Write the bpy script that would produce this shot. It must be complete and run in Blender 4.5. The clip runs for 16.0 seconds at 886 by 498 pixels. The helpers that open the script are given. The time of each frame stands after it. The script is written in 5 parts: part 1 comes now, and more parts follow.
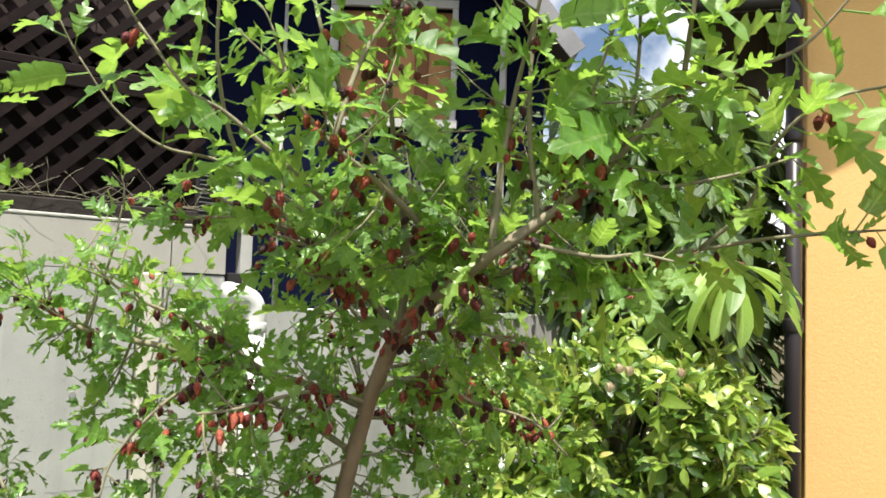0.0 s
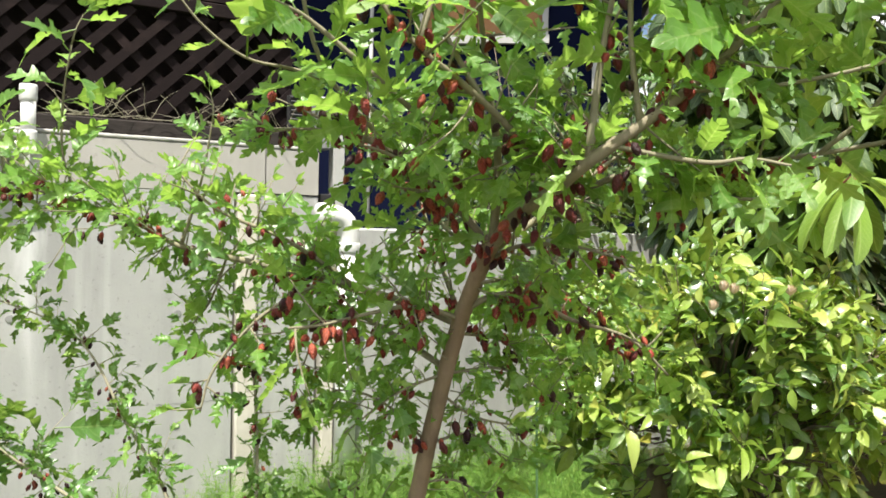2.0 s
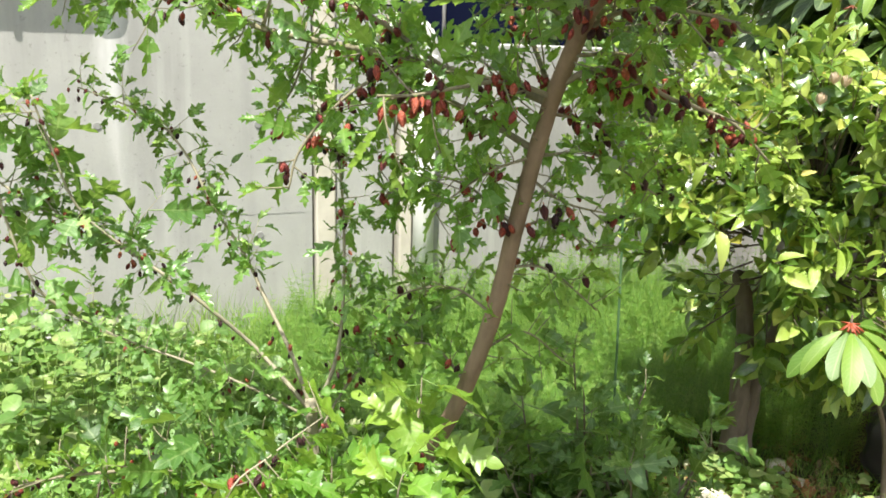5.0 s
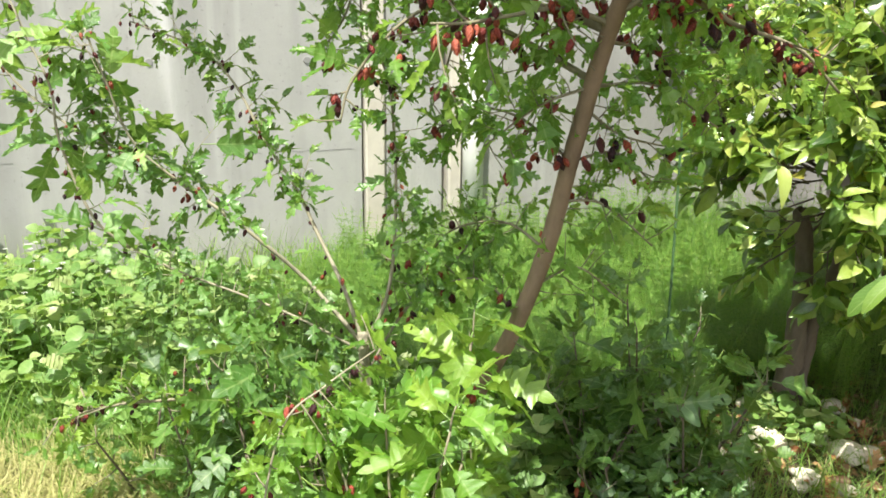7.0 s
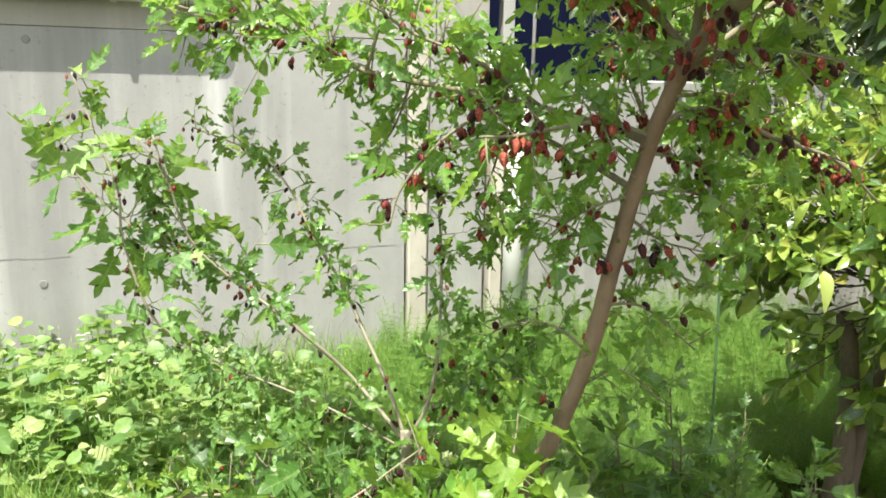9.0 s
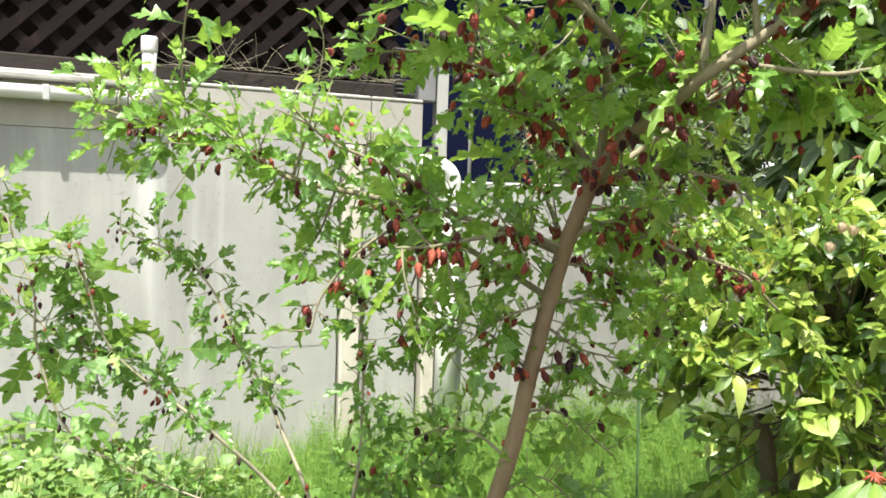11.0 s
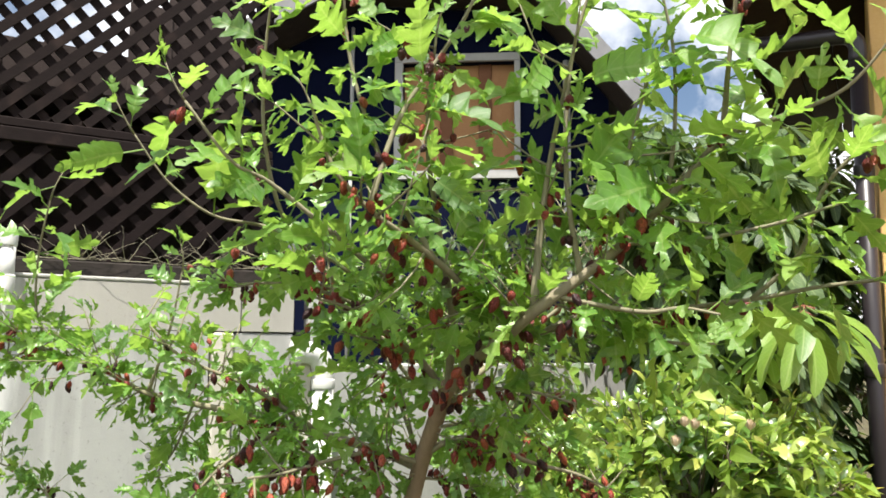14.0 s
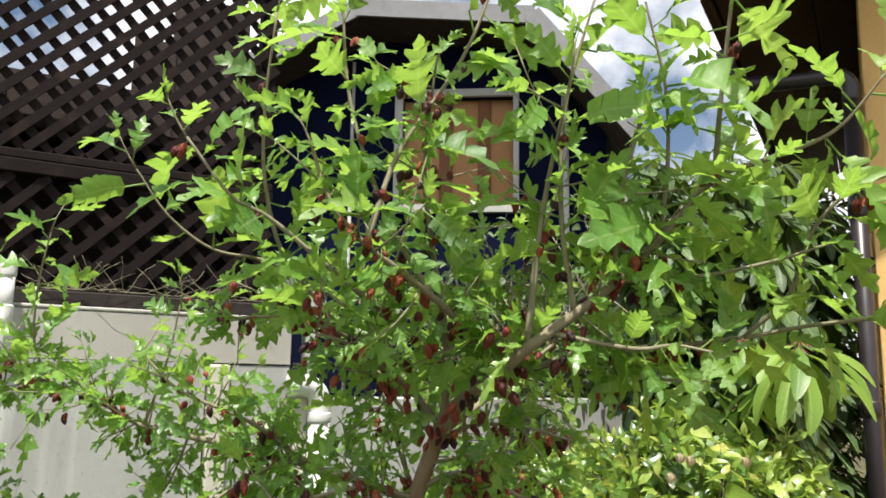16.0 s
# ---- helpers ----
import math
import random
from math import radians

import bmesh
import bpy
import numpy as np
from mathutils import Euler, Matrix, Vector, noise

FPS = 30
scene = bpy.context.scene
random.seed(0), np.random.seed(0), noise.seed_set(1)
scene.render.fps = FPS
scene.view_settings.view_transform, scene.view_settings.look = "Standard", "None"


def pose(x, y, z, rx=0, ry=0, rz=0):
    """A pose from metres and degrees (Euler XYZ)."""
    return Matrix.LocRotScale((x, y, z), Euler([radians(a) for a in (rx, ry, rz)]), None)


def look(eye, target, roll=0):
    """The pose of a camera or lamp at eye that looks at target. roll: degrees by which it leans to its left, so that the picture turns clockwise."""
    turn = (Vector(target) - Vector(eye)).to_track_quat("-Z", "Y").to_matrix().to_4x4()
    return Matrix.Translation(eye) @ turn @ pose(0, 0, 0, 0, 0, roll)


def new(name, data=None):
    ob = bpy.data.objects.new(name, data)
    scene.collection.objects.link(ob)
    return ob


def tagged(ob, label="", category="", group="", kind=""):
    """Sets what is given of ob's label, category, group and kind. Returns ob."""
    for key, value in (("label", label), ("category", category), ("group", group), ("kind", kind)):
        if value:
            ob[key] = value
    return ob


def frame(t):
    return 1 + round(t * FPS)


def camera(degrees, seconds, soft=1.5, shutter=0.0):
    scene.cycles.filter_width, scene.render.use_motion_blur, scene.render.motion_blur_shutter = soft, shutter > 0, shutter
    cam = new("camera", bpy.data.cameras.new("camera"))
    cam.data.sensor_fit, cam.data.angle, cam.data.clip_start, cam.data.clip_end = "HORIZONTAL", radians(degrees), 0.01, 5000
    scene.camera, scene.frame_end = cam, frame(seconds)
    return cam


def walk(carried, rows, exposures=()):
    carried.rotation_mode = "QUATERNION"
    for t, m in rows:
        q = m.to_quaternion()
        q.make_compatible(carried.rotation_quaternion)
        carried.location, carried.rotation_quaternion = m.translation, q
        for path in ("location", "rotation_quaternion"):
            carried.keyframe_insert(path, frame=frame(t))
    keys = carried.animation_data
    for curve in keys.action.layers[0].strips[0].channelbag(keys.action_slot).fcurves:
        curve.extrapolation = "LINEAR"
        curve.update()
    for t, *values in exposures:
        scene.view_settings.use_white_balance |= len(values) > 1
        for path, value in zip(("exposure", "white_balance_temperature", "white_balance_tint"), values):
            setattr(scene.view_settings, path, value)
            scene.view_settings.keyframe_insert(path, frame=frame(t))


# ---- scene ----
cam = camera(56.4, 16.0, 1.7)
PATH = [
    (0, (0.203, 0.197, 1.319), (0.187, 2.193, 1.449), 1.9),
    (0.5, (0.25, 0.195, 1.327), (0.191, 2.193, 1.388), 1.4),
    (1, (0.227, 0.217, 1.336), (0.113, 2.214, 1.336), 1.6),
    (1.5, (0.223, 0.233, 1.315), (0.04, 2.225, 1.302), 1.6),
    (2, (0.202, 0.253, 1.302), (-0.032, 2.238, 1.24), 1.4),
    (2.5, (0.189, 0.24, 1.286), (-0.132, 2.214, 1.229), 0.4),
    (3, (0.183, 0.256, 1.247), (-0.181, 2.212, 1.049), -0.0),
    (3.5, (0.175, 0.266, 1.222), (-0.201, 2.208, 0.924), 0.1),
    (4, (0.181, 0.274, 1.206), (-0.177, 2.202, 0.813), 1.0),
    (4.2, (0.177, 0.277, 1.202), (-0.181, 2.201, 0.791), 1.2),
    (6.3, (0.168, 0.282, 1.166), (-0.261, 2.159, 0.625), 1.5),
    (6.5, (0.169, 0.285, 1.167), (-0.263, 2.152, 0.597), 1.4),
    (7, (0.158, 0.289, 1.17), (-0.328, 2.138, 0.584), 0.9),
    (7.5, (0.157, 0.281, 1.177), (-0.388, 2.128, 0.639), 0.7),
    (8, (0.153, 0.27, 1.181), (-0.437, 2.122, 0.711), 0.5),
    (8.5, (0.155, 0.265, 1.187), (-0.426, 2.127, 0.747), 0.6),
    (9, (0.152, 0.248, 1.198), (-0.437, 2.123, 0.826), 1.0),
    (9.2, (0.155, 0.242, 1.202), (-0.432, 2.123, 0.864), 1.0),
    (11.3, (0.201, 0.239, 1.237), (-0.218, 2.19, 1.112), 2.0),
    (11.5, (0.203, 0.253, 1.245), (-0.18, 2.213, 1.13), 2.0),
    (12, (0.217, 0.249, 1.252), (-0.115, 2.22, 1.168), 1.3),
    (12.5, (0.233, 0.244, 1.278), (-0.063, 2.222, 1.27), 0.9),
    (13, (0.246, 0.234, 1.303), (-0.008, 2.217, 1.352), 0.3),
    (13.5, (0.255, 0.22, 1.327), (0.02, 2.201, 1.471), 0.1),
    (14, (0.257, 0.195, 1.337), (0.057, 2.17, 1.58), 0.4),
    (14.5, (0.257, 0.173, 1.337), (0.078, 2.153, 1.56), 0.9),
    (15, (0.267, 0.205, 1.347), (0.108, 2.181, 1.606), 0.6),
    (15.5, (0.261, 0.174, 1.337), (0.086, 2.136, 1.686), 1.1),
    (16, (0.263, 0.179, 1.34), (0.066, 2.143, 1.661), 0.9),
]
EXPOSURES = [(0, 0.96), (1.5, 1.0), (3, 1.2), (7, 1.12), (9, 1.15), (12.5, 1.28), (14, 1.02), (15, 0.91), (16, 0.74)]
walk(cam, [(t, look(eye, target, roll)) for t, eye, target, roll in PATH], EXPOSURES)

# ---- light ----
SUN_TO = Vector((0.04, -1.0, 2.62)).normalized()
sun_data = bpy.data.lights.new("sun", "SUN")
sun_data.energy, sun_data.angle, sun_data.color = 5.0, radians(0.55), (1.0, 0.95, 0.86)
sun = new("sun", sun_data)
sun.matrix_world = look(SUN_TO * 20, (0, 0, 0))

world = bpy.data.worlds.new("sky")
scene.world = world
world.use_nodes = True
wt = world.node_tree
for n in list(wt.nodes):
    wt.nodes.remove(n)
w_out = wt.nodes.new("ShaderNodeOutputWorld")
w_bg = wt.nodes.new("ShaderNodeBackground")
w_sky = wt.nodes.new("ShaderNodeTexSky")
w_sky.sky_type, w_sky.sun_disc = "NISHITA", False
w_sky.sun_elevation = math.asin(SUN_TO.z)
w_sky.sun_rotation = math.atan2(SUN_TO.x, SUN_TO.y)
w_co = wt.nodes.new("ShaderNodeTexCoord")
w_no = wt.nodes.new("ShaderNodeTexNoise")
w_no.inputs["Scale"].default_value = 2.6
w_no.inputs["Detail"].default_value = 7
w_no.inputs["Roughness"].default_value = 0.55
w_ra = wt.nodes.new("ShaderNodeValToRGB")
w_ra.color_ramp.elements[0].position = 0.42
w_ra.color_ramp.elements[1].position = 0.54
w_mx = wt.nodes.new("ShaderNodeMix")
w_mx.data_type = "RGBA"
w_mx.inputs[7].default_value = (14.0, 14.0, 14.2, 1)
wt.links.new(w_co.outputs["Generated"], w_no.inputs["Vector"])
wt.links.new(w_no.outputs["Fac"], w_ra.inputs["Fac"])
wt.links.new(w_ra.outputs["Color"], w_mx.inputs[0])
wt.links.new(w_sky.outputs["Color"], w_mx.inputs[6])
wt.links.new(w_mx.outputs[2], w_bg.inputs["Color"])
w_bg.inputs["Strength"].default_value = 0.065
wt.links.new(w_bg.outputs[0], w_out.inputs["Surface"])


# ---- materials ----
class Mat:
    """A principled material with a small vocabulary of procedural inputs."""

    def __init__(self, name, rough=0.6, metal=0.0, spec=0.5):
        self.m = bpy.data.materials.new(name)
        self.m.use_nodes = True
        self.t = self.m.node_tree
        self.b = self.t.nodes["Principled BSDF"]
        self.b.inputs["Roughness"].default_value = rough
        self.b.inputs["Metallic"].default_value = metal
        self.b.inputs["Specular IOR Level"].default_value = spec

    def node(self, kind, **values):
        n = self.t.nodes.new(kind)
        for k, v in values.items():
            n.inputs[k.replace("_", " ")].default_value = v
        return n

    def link(self, a, b):
        self.t.links.new(a, b)

    def coords(self, kind="Object", scale=(1, 1, 1)):
        c = self.t.nodes.new("ShaderNodeTexCoord")
        m = self.t.nodes.new("ShaderNodeMapping")
        m.inputs["Scale"].default_value = scale
        self.link(c.outputs[kind], m.inputs["Vector"])
        return m.outputs[0]

    def noise(self, scale, detail=4, rough=0.55, stretch=(1, 1, 1)):
        n = self.node("ShaderNodeTexNoise", Scale=scale, Detail=detail, Roughness=rough)
        self.link(self.coords(scale=stretch), n.inputs["Vector"])
        return n.outputs["Fac"]

    def ramp(self, fac, stops, constant=False):
        r = self.t.nodes.new("ShaderNodeValToRGB")
        if constant:
            r.color_ramp.interpolation = "CONSTANT"
        e = r.color_ramp.elements
        while len(e) < len(stops):
            e.new(0.5)
        for i, (p, c) in enumerate(stops):
            e[i].position, e[i].color = p, (*c, 1)
        self.link(fac, r.inputs["Fac"])
        return r.outputs["Color"]

    def mix(self, fac, a, b, blend="MIX"):
        x = self.t.nodes.new("ShaderNodeMix")
        x.data_type, x.blend_type = "RGBA", blend
        for sock, v in ((x.inputs[0], fac), (x.inputs[6], a), (x.inputs[7], b)):
            if isinstance(v, (int, float)):
                sock.default_value = v
            elif isinstance(v, tuple):
                sock.default_value = (*v, 1)
            else:
                self.link(v, sock)
        return x.outputs[2]

    def maths(self, op, a, b=0.0):
        n = self.t.nodes.new("ShaderNodeMath")
        n.operation = op
        for sock, v in zip(n.inputs, (a, b)):
            if isinstance(v, (int, float)):
                sock.default_value = v
            else:
                self.link(v, sock)
        return n.outputs[0]

    def chance(self):
        """A number from 0 to 1 of its own for each object and each loose island."""
        o = self.t.nodes.new("ShaderNodeObjectInfo").outputs["Random"]
        g = self.t.nodes.new("ShaderNodeNewGeometry").outputs["Random Per Island"]
        return self.maths("FRACT", self.maths("ADD", o, g))

    def colour(self, c):
        if isinstance(c, tuple):
            self.b.inputs["Base Color"].default_value = (*c, 1)
        else:
            self.link(c, self.b.inputs["Base Color"])

    def bump(self, fac, strength=0.3, dist=0.01):
        n = self.node("ShaderNodeBump", Strength=strength, Distance=dist)
        self.link(fac, n.inputs["Height"])
        self.link(n.outputs[0], self.b.inputs["Normal"])

    def roughness(self, fac, lo, hi):
        r = self.t.nodes.new("ShaderNodeMapRange")
        r.inputs["To Min"].default_value, r.inputs["To Max"].default_value = lo, hi
        self.link(fac, r.inputs["Value"])
        self.link(r.outputs[0], self.b.inputs["Roughness"])


def leaf_material(name, stops, rough=0.38, glow=0.45, vein=0.5, spots=0.0, pairs=7.0):
    """Leaf with midrib, side veins, a tone of its own for each leaf, and light that passes through."""
    k = Mat(name, rough, 0, 0.85)
    tone = k.ramp(k.chance(), stops)
    at = k.t.nodes.new("ShaderNodeAttribute")
    at.attribute_name = "blade"
    sp = k.t.nodes.new("ShaderNodeSeparateXYZ")
    k.link(at.outputs["Vector"], sp.inputs[0])
    across = k.maths("ABSOLUTE", sp.outputs[0])
    rib = k.maths("LESS_THAN", across, 0.08)
    slant = k.maths("SUBTRACT", sp.outputs[1], k.maths("MULTIPLY", across, 0.22))
    side = k.maths("LESS_THAN", k.maths("FRACT", k.maths("MULTIPLY", slant, pairs)), 0.13)
    lines = k.maths("MAXIMUM", rib, k.maths("MULTIPLY", side, 0.6))
    mottled = k.mix(k.ramp(k.noise(55, 4), [(0.35, (0, 0, 0)), (0.7, (1, 1, 1))]), tone, k.mix(0.3, tone, (0.02, 0.06, 0.008)))
    col = k.mix(k.maths("MULTIPLY", lines, vein), mottled, k.mix(0.6, tone, (0.42, 0.52, 0.2)))
    if spots:
        spot = k.ramp(k.noise(38, 2), [(0.66, (0, 0, 0)), (0.7, (1, 1, 1))])
        col = k.mix(k.maths("MULTIPLY", spot, spots), col, (0.16, 0.09, 0.03))
    k.colour(col)
    k.bump(k.maths("ADD", k.maths("MULTIPLY", lines, -0.8), k.noise(90, 3)), 0.35, 0.002)
    k.roughness(k.noise(30, 3), rough - 0.08, rough + 0.2)
    tr = k.t.nodes.new("ShaderNodeBsdfTranslucent")
    k.link(k.mix(0.5, col, (0.45, 0.64, 0.085), "MIX"), tr.inputs["Color"])
    ms = k.t.nodes.new("ShaderNodeMixShader")
    ms.inputs[0].default_value = glow
    k.link(k.b.outputs[0], ms.inputs[1])
    k.link(tr.outputs[0], ms.inputs[2])
    k.link(ms.outputs[0], k.t.nodes["Material Output"].inputs["Surface"])
    return k.m


def bark_material(name, dark, light, rings=90):
    k = Mat(name, 0.8)
    fine = k.noise(rings, 5, 0.6, (1, 1, 0.25))
    col = k.mix(fine, dark, light)
    col = k.mix(k.ramp(k.noise(14, 4), [(0.4, (0, 0, 0)), (0.7, (1, 1, 1))]), col, k.mix(0.5, col, light))
    lent = k.ramp(k.noise(160, 2, 0.5, (1, 1, 2.5)), [(0.68, (0, 0, 0)), (0.72, (1, 1, 1))])
    col = k.mix(k.maths("MULTIPLY", lent, 0.6), col, light)
    k.colour(col)
    k.bump(fine, 0.5, 0.004)
    return k.m


def plain(name, a, b, scale=20, rough=0.5, metal=0.0, bump=0.15, spec=0.5, stretch=(1, 1, 1)):
    """Paint or plastic with dirt at two scales."""
    k = Mat(name, rough, metal, spec)
    big = k.noise(scale * 0.2, 4, 0.6, stretch)
    small = k.noise(scale, 5, 0.6, stretch)
    col = k.mix(k.ramp(big, [(0.3, (0, 0, 0)), (0.75, (1, 1, 1))]), a, b)
    col = k.mix(k.ramp(small, [(0.5, (0, 0, 0)), (0.8, (0.5, 0.5, 0.5))]), col, b)
    k.colour(col)
    k.bump(small, bump, 0.003)
    k.roughness(small, max(rough - 0.1, 0.05), min(rough + 0.15, 1))
    return k.m


def concrete_material(name="concrete", warm=False):
    k = Mat(name, 0.88, 0, 0.3)
    fine = k.noise(120, 6, 0.65)
    cloud = k.noise(1.7, 6, 0.62)
    runs = k.noise(2.9, 6, 0.62, (1, 1, 0.1))
    col = k.mix(k.ramp(cloud, [(0.3, (0, 0, 0)), (0.7, (1, 1, 1))]), (0.335, 0.337, 0.322), (0.46, 0.462, 0.442))
    col = k.mix(k.ramp(runs, [(0.47, (0, 0, 0)), (0.64, (0.68, 0.68, 0.68))]), col, (0.235, 0.236, 0.23))
    pale = k.noise(2.3, 5, 0.6, (1, 1, 0.05))
    col = k.mix(k.ramp(pale, [(0.56, (0, 0, 0)), (0.68, (0.7, 0.7, 0.7))]), col, (0.68, 0.682, 0.67))
    specks = k.ramp(k.noise(46, 3, 0.7), [(0.62, (0, 0, 0)), (0.7, (0.6, 0.6, 0.6))])
    col = k.mix(specks, col, (0.22, 0.215, 0.205))
    col = k.mix(k.maths("MULTIPLY", fine, 0.3), col, (0.26, 0.256, 0.248))
    blotch = k.ramp(k.noise(5.5, 6, 0.7, (1, 1, 0.6)), [(0.52, (0, 0, 0)), (0.66, (0.4, 0.4, 0.4))])
    col = k.mix(blotch, col, (0.33, 0.333, 0.328))
    if warm:
        col = k.mix(0.5, col, (0.38, 0.35, 0.3))
    # lime run below the end of the thin pipe: a thin upright strip with ragged edges
    sp = k.t.nodes.new("ShaderNodeSeparateXYZ")
    k.link(k.coords(), sp.inputs[0])
    along = k.maths("ADD", k.maths("MULTIPLY", k.maths("ADD", sp.outputs[0], 2.2), 0.7986), k.maths("MULTIPLY", k.maths("ADD", sp.outputs[1], -2.7), 0.6018))
    ragged = k.maths("ADD", along, k.maths("MULTIPLY", k.maths("SUBTRACT", k.noise(9, 4, 0.6, (1, 1, 0.25)), 0.5), 0.16))
    strip = k.maths("SUBTRACT", 1.0, k.maths("MINIMUM", k.maths("MULTIPLY", k.maths("ABSOLUTE", k.maths("SUBTRACT", ragged, 0.662)), 17.0), 1.0))
    reach = k.maths("MINIMUM", k.maths("MAXIMUM", k.maths("MULTIPLY", k.maths("SUBTRACT", sp.outputs[2], 0.45), 0.9), 0.0), 0.6)
    col = k.mix(k.maths("MULTIPLY", strip, reach), col, (0.72, 0.725, 0.72))
    k.colour(col)
    k.bump(k.maths("ADD", fine, k.maths("MULTIPLY", k.noise(18, 3), 0.3)), 0.3, 0.003)
    return k.m


def stucco_material():
    k = Mat("stucco", 0.9, 0, 0.25)
    grain = k.noise(110, 5, 0.65)
    lump = k.noise(32, 4, 0.6)
    col = k.mix(k.noise(1.3, 4), (0.66, 0.4, 0.145), (0.74, 0.47, 0.19))
    col = k.mix(k.ramp(grain, [(0.35, (0, 0, 0)), (0.75, (0.5, 0.5, 0.5))]), col, (0.76, 0.52, 0.24))
    k.colour(col)
    k.bump(k.maths("ADD", grain, k.maths("MULTIPLY", lump, 0.4)), 0.4, 0.004)
    return k.m


def wood_material(name, dark, light, rough=0.82):
    k = Mat(name, rough, 0, 0.12)
    grain = k.noise(24, 6, 0.65, (1, 1, 8))
    own = k.chance()
    col = k.mix(grain, dark, light)
    col = k.mix(k.maths("MULTIPLY", own, 0.55), col, k.mix(0.6, col, dark))
    wear = k.ramp(k.noise(9, 5), [(0.55, (0, 0, 0)), (0.75, (0.5, 0.5, 0.5))])
    k.colour(k.mix(wear, col, k.mix(0.15, light, (0.17, 0.11, 0.09))))
    k.bump(grain, 0.4, 0.003)
    return k.m


def berry_material(name, stops):
    k = Mat(name, 0.5, 0, 0.4)
    tone = k.ramp(k.chance(), stops)
    v = k.node("ShaderNodeTexVoronoi", Scale=330.0)
    k.link(k.coords(), v.inputs["Vector"])
    col = k.mix(k.ramp(v.outputs["Distance"], [(0.25, (0, 0, 0)), (0.75, (1, 1, 1))]), tone, k.mix(0.6, tone, (0.03, 0.003, 0.004)))
    col = k.mix(k.ramp(k.noise(45, 3), [(0.45, (0, 0, 0)), (0.75, (0.6, 0.6, 0.6))]), col, k.mix(0.5, tone, (0.05, 0.004, 0.008)))
    k.colour(col)
    k.bump(k.maths("MULTIPLY", v.outputs["Distance"], -1.0), 0.6, 0.003)
    k.b.inputs["Subsurface Weight"].default_value = 0.08
    k.b.inputs["Subsurface Radius"].default_value = (0.01, 0.003, 0.002)
    return k.m


M_MULB = leaf_material("mulberry_leaf", [(0.0, (0.07, 0.195, 0.034)), (0.35, (0.14, 0.335, 0.052)), (0.75, (0.215, 0.435, 0.066)), (1.0, (0.33, 0.52, 0.105))], 0.3, 0.56, 0.7)
# Background tree leaf with deep shade put into its base colour
M_SHADED = leaf_material("shaded_tree_leaf", [(0.0, (0.016, 0.045, 0.01)), (0.6, (0.03, 0.075, 0.014)), (1.0, (0.06, 0.12, 0.02))], 0.55, 0.2)
M_YOUNG = leaf_material("young_mulberry_leaf", [(0.0, (0.1, 0.25, 0.025)), (0.6, (0.17, 0.36, 0.04)), (1.0, (0.28, 0.44, 0.05))], 0.34, 0.44)
# Low sucker leaf: the shade under the tree is put into its colour
M_LOW_SHADED = leaf_material("shaded_sucker_leaf", [(0.0, (0.035, 0.1, 0.02)), (0.5, (0.07, 0.18, 0.032)), (1.0, (0.13, 0.27, 0.05))], 0.34, 0.35, 0.6)
M_SAPL = leaf_material("small_mulberry_leaf", [(0.0, (0.055, 0.15, 0.03)), (0.5, (0.115, 0.275, 0.05)), (0.85, (0.195, 0.39, 0.07)), (1.0, (0.33, 0.49, 0.12))], 0.3, 0.42, 0.7)
M_SHRUB = leaf_material("shrub_leaf", [(0.0, (0.03, 0.085, 0.014)), (0.3, (0.09, 0.19, 0.026)), (0.6, (0.28, 0.42, 0.06)), (0.95, (0.47, 0.55, 0.13)), (1.0, (0.52, 0.44, 0.08))], 0.25, 0.36, 0.3, 0.3, 6.0)
M_BIG = leaf_material("evergreen_leaf", [(0.0, (0.09, 0.2, 0.025)), (0.5, (0.17, 0.31, 0.04)), (1.0, (0.26, 0.41, 0.06))], 0.36, 0.35, 0.6, 0.0, 12.0)
M_WEED = leaf_material("weed_leaf", [(0.0, (0.1, 0.22, 0.045)), (0.55, (0.2, 0.36, 0.08)), (0.9, (0.36, 0.48, 0.15)), (1.0, (0.48, 0.55, 0.24))], 0.42, 0.42, 0.35)
M_GRASS = leaf_material("grass_blade", [(0.0, (0.08, 0.2, 0.026)), (0.6, (0.175, 0.36, 0.05)), (1.0, (0.36, 0.48, 0.11))], 0.42, 0.48, 0.1)
M_STRAW = leaf_material("dry_grass_blade", [(0.0, (0.4, 0.35, 0.13)), (0.6, (0.58, 0.52, 0.24)), (1.0, (0.4, 0.46, 0.12))], 0.7, 0.3, 0.1)
M_DEAD = leaf_material("dead_leaf", [(0.0, (0.08, 0.022, 0.01)), (0.5, (0.26, 0.07, 0.026)), (0.85, (0.42, 0.16, 0.06)), (1.0, (0.55, 0.36, 0.17))], 0.7, 0.15, 0.4)
M_TRUNK = bark_material("mulberry_bark", (0.125, 0.082, 0.052), (0.29, 0.21, 0.135))
M_LIMB = bark_material("young_mulberry_bark", (0.105, 0.088, 0.055), (0.28, 0.24, 0.16), 120)
M_TWIG = bark_material("pale_twig_bark", (0.12, 0.108, 0.066), (0.28, 0.255, 0.165), 140)
M_PALE = bark_material("pale_sapling_bark", (0.16, 0.142, 0.095), (0.38, 0.35, 0.25), 140)
M_GREYB = bark_material("grey_shrub_bark", (0.055, 0.042, 0.03), (0.19, 0.15, 0.11), 70)
M_STEM = plain("green_stem", (0.12, 0.22, 0.04), (0.2, 0.26, 0.07), 60, 0.55)
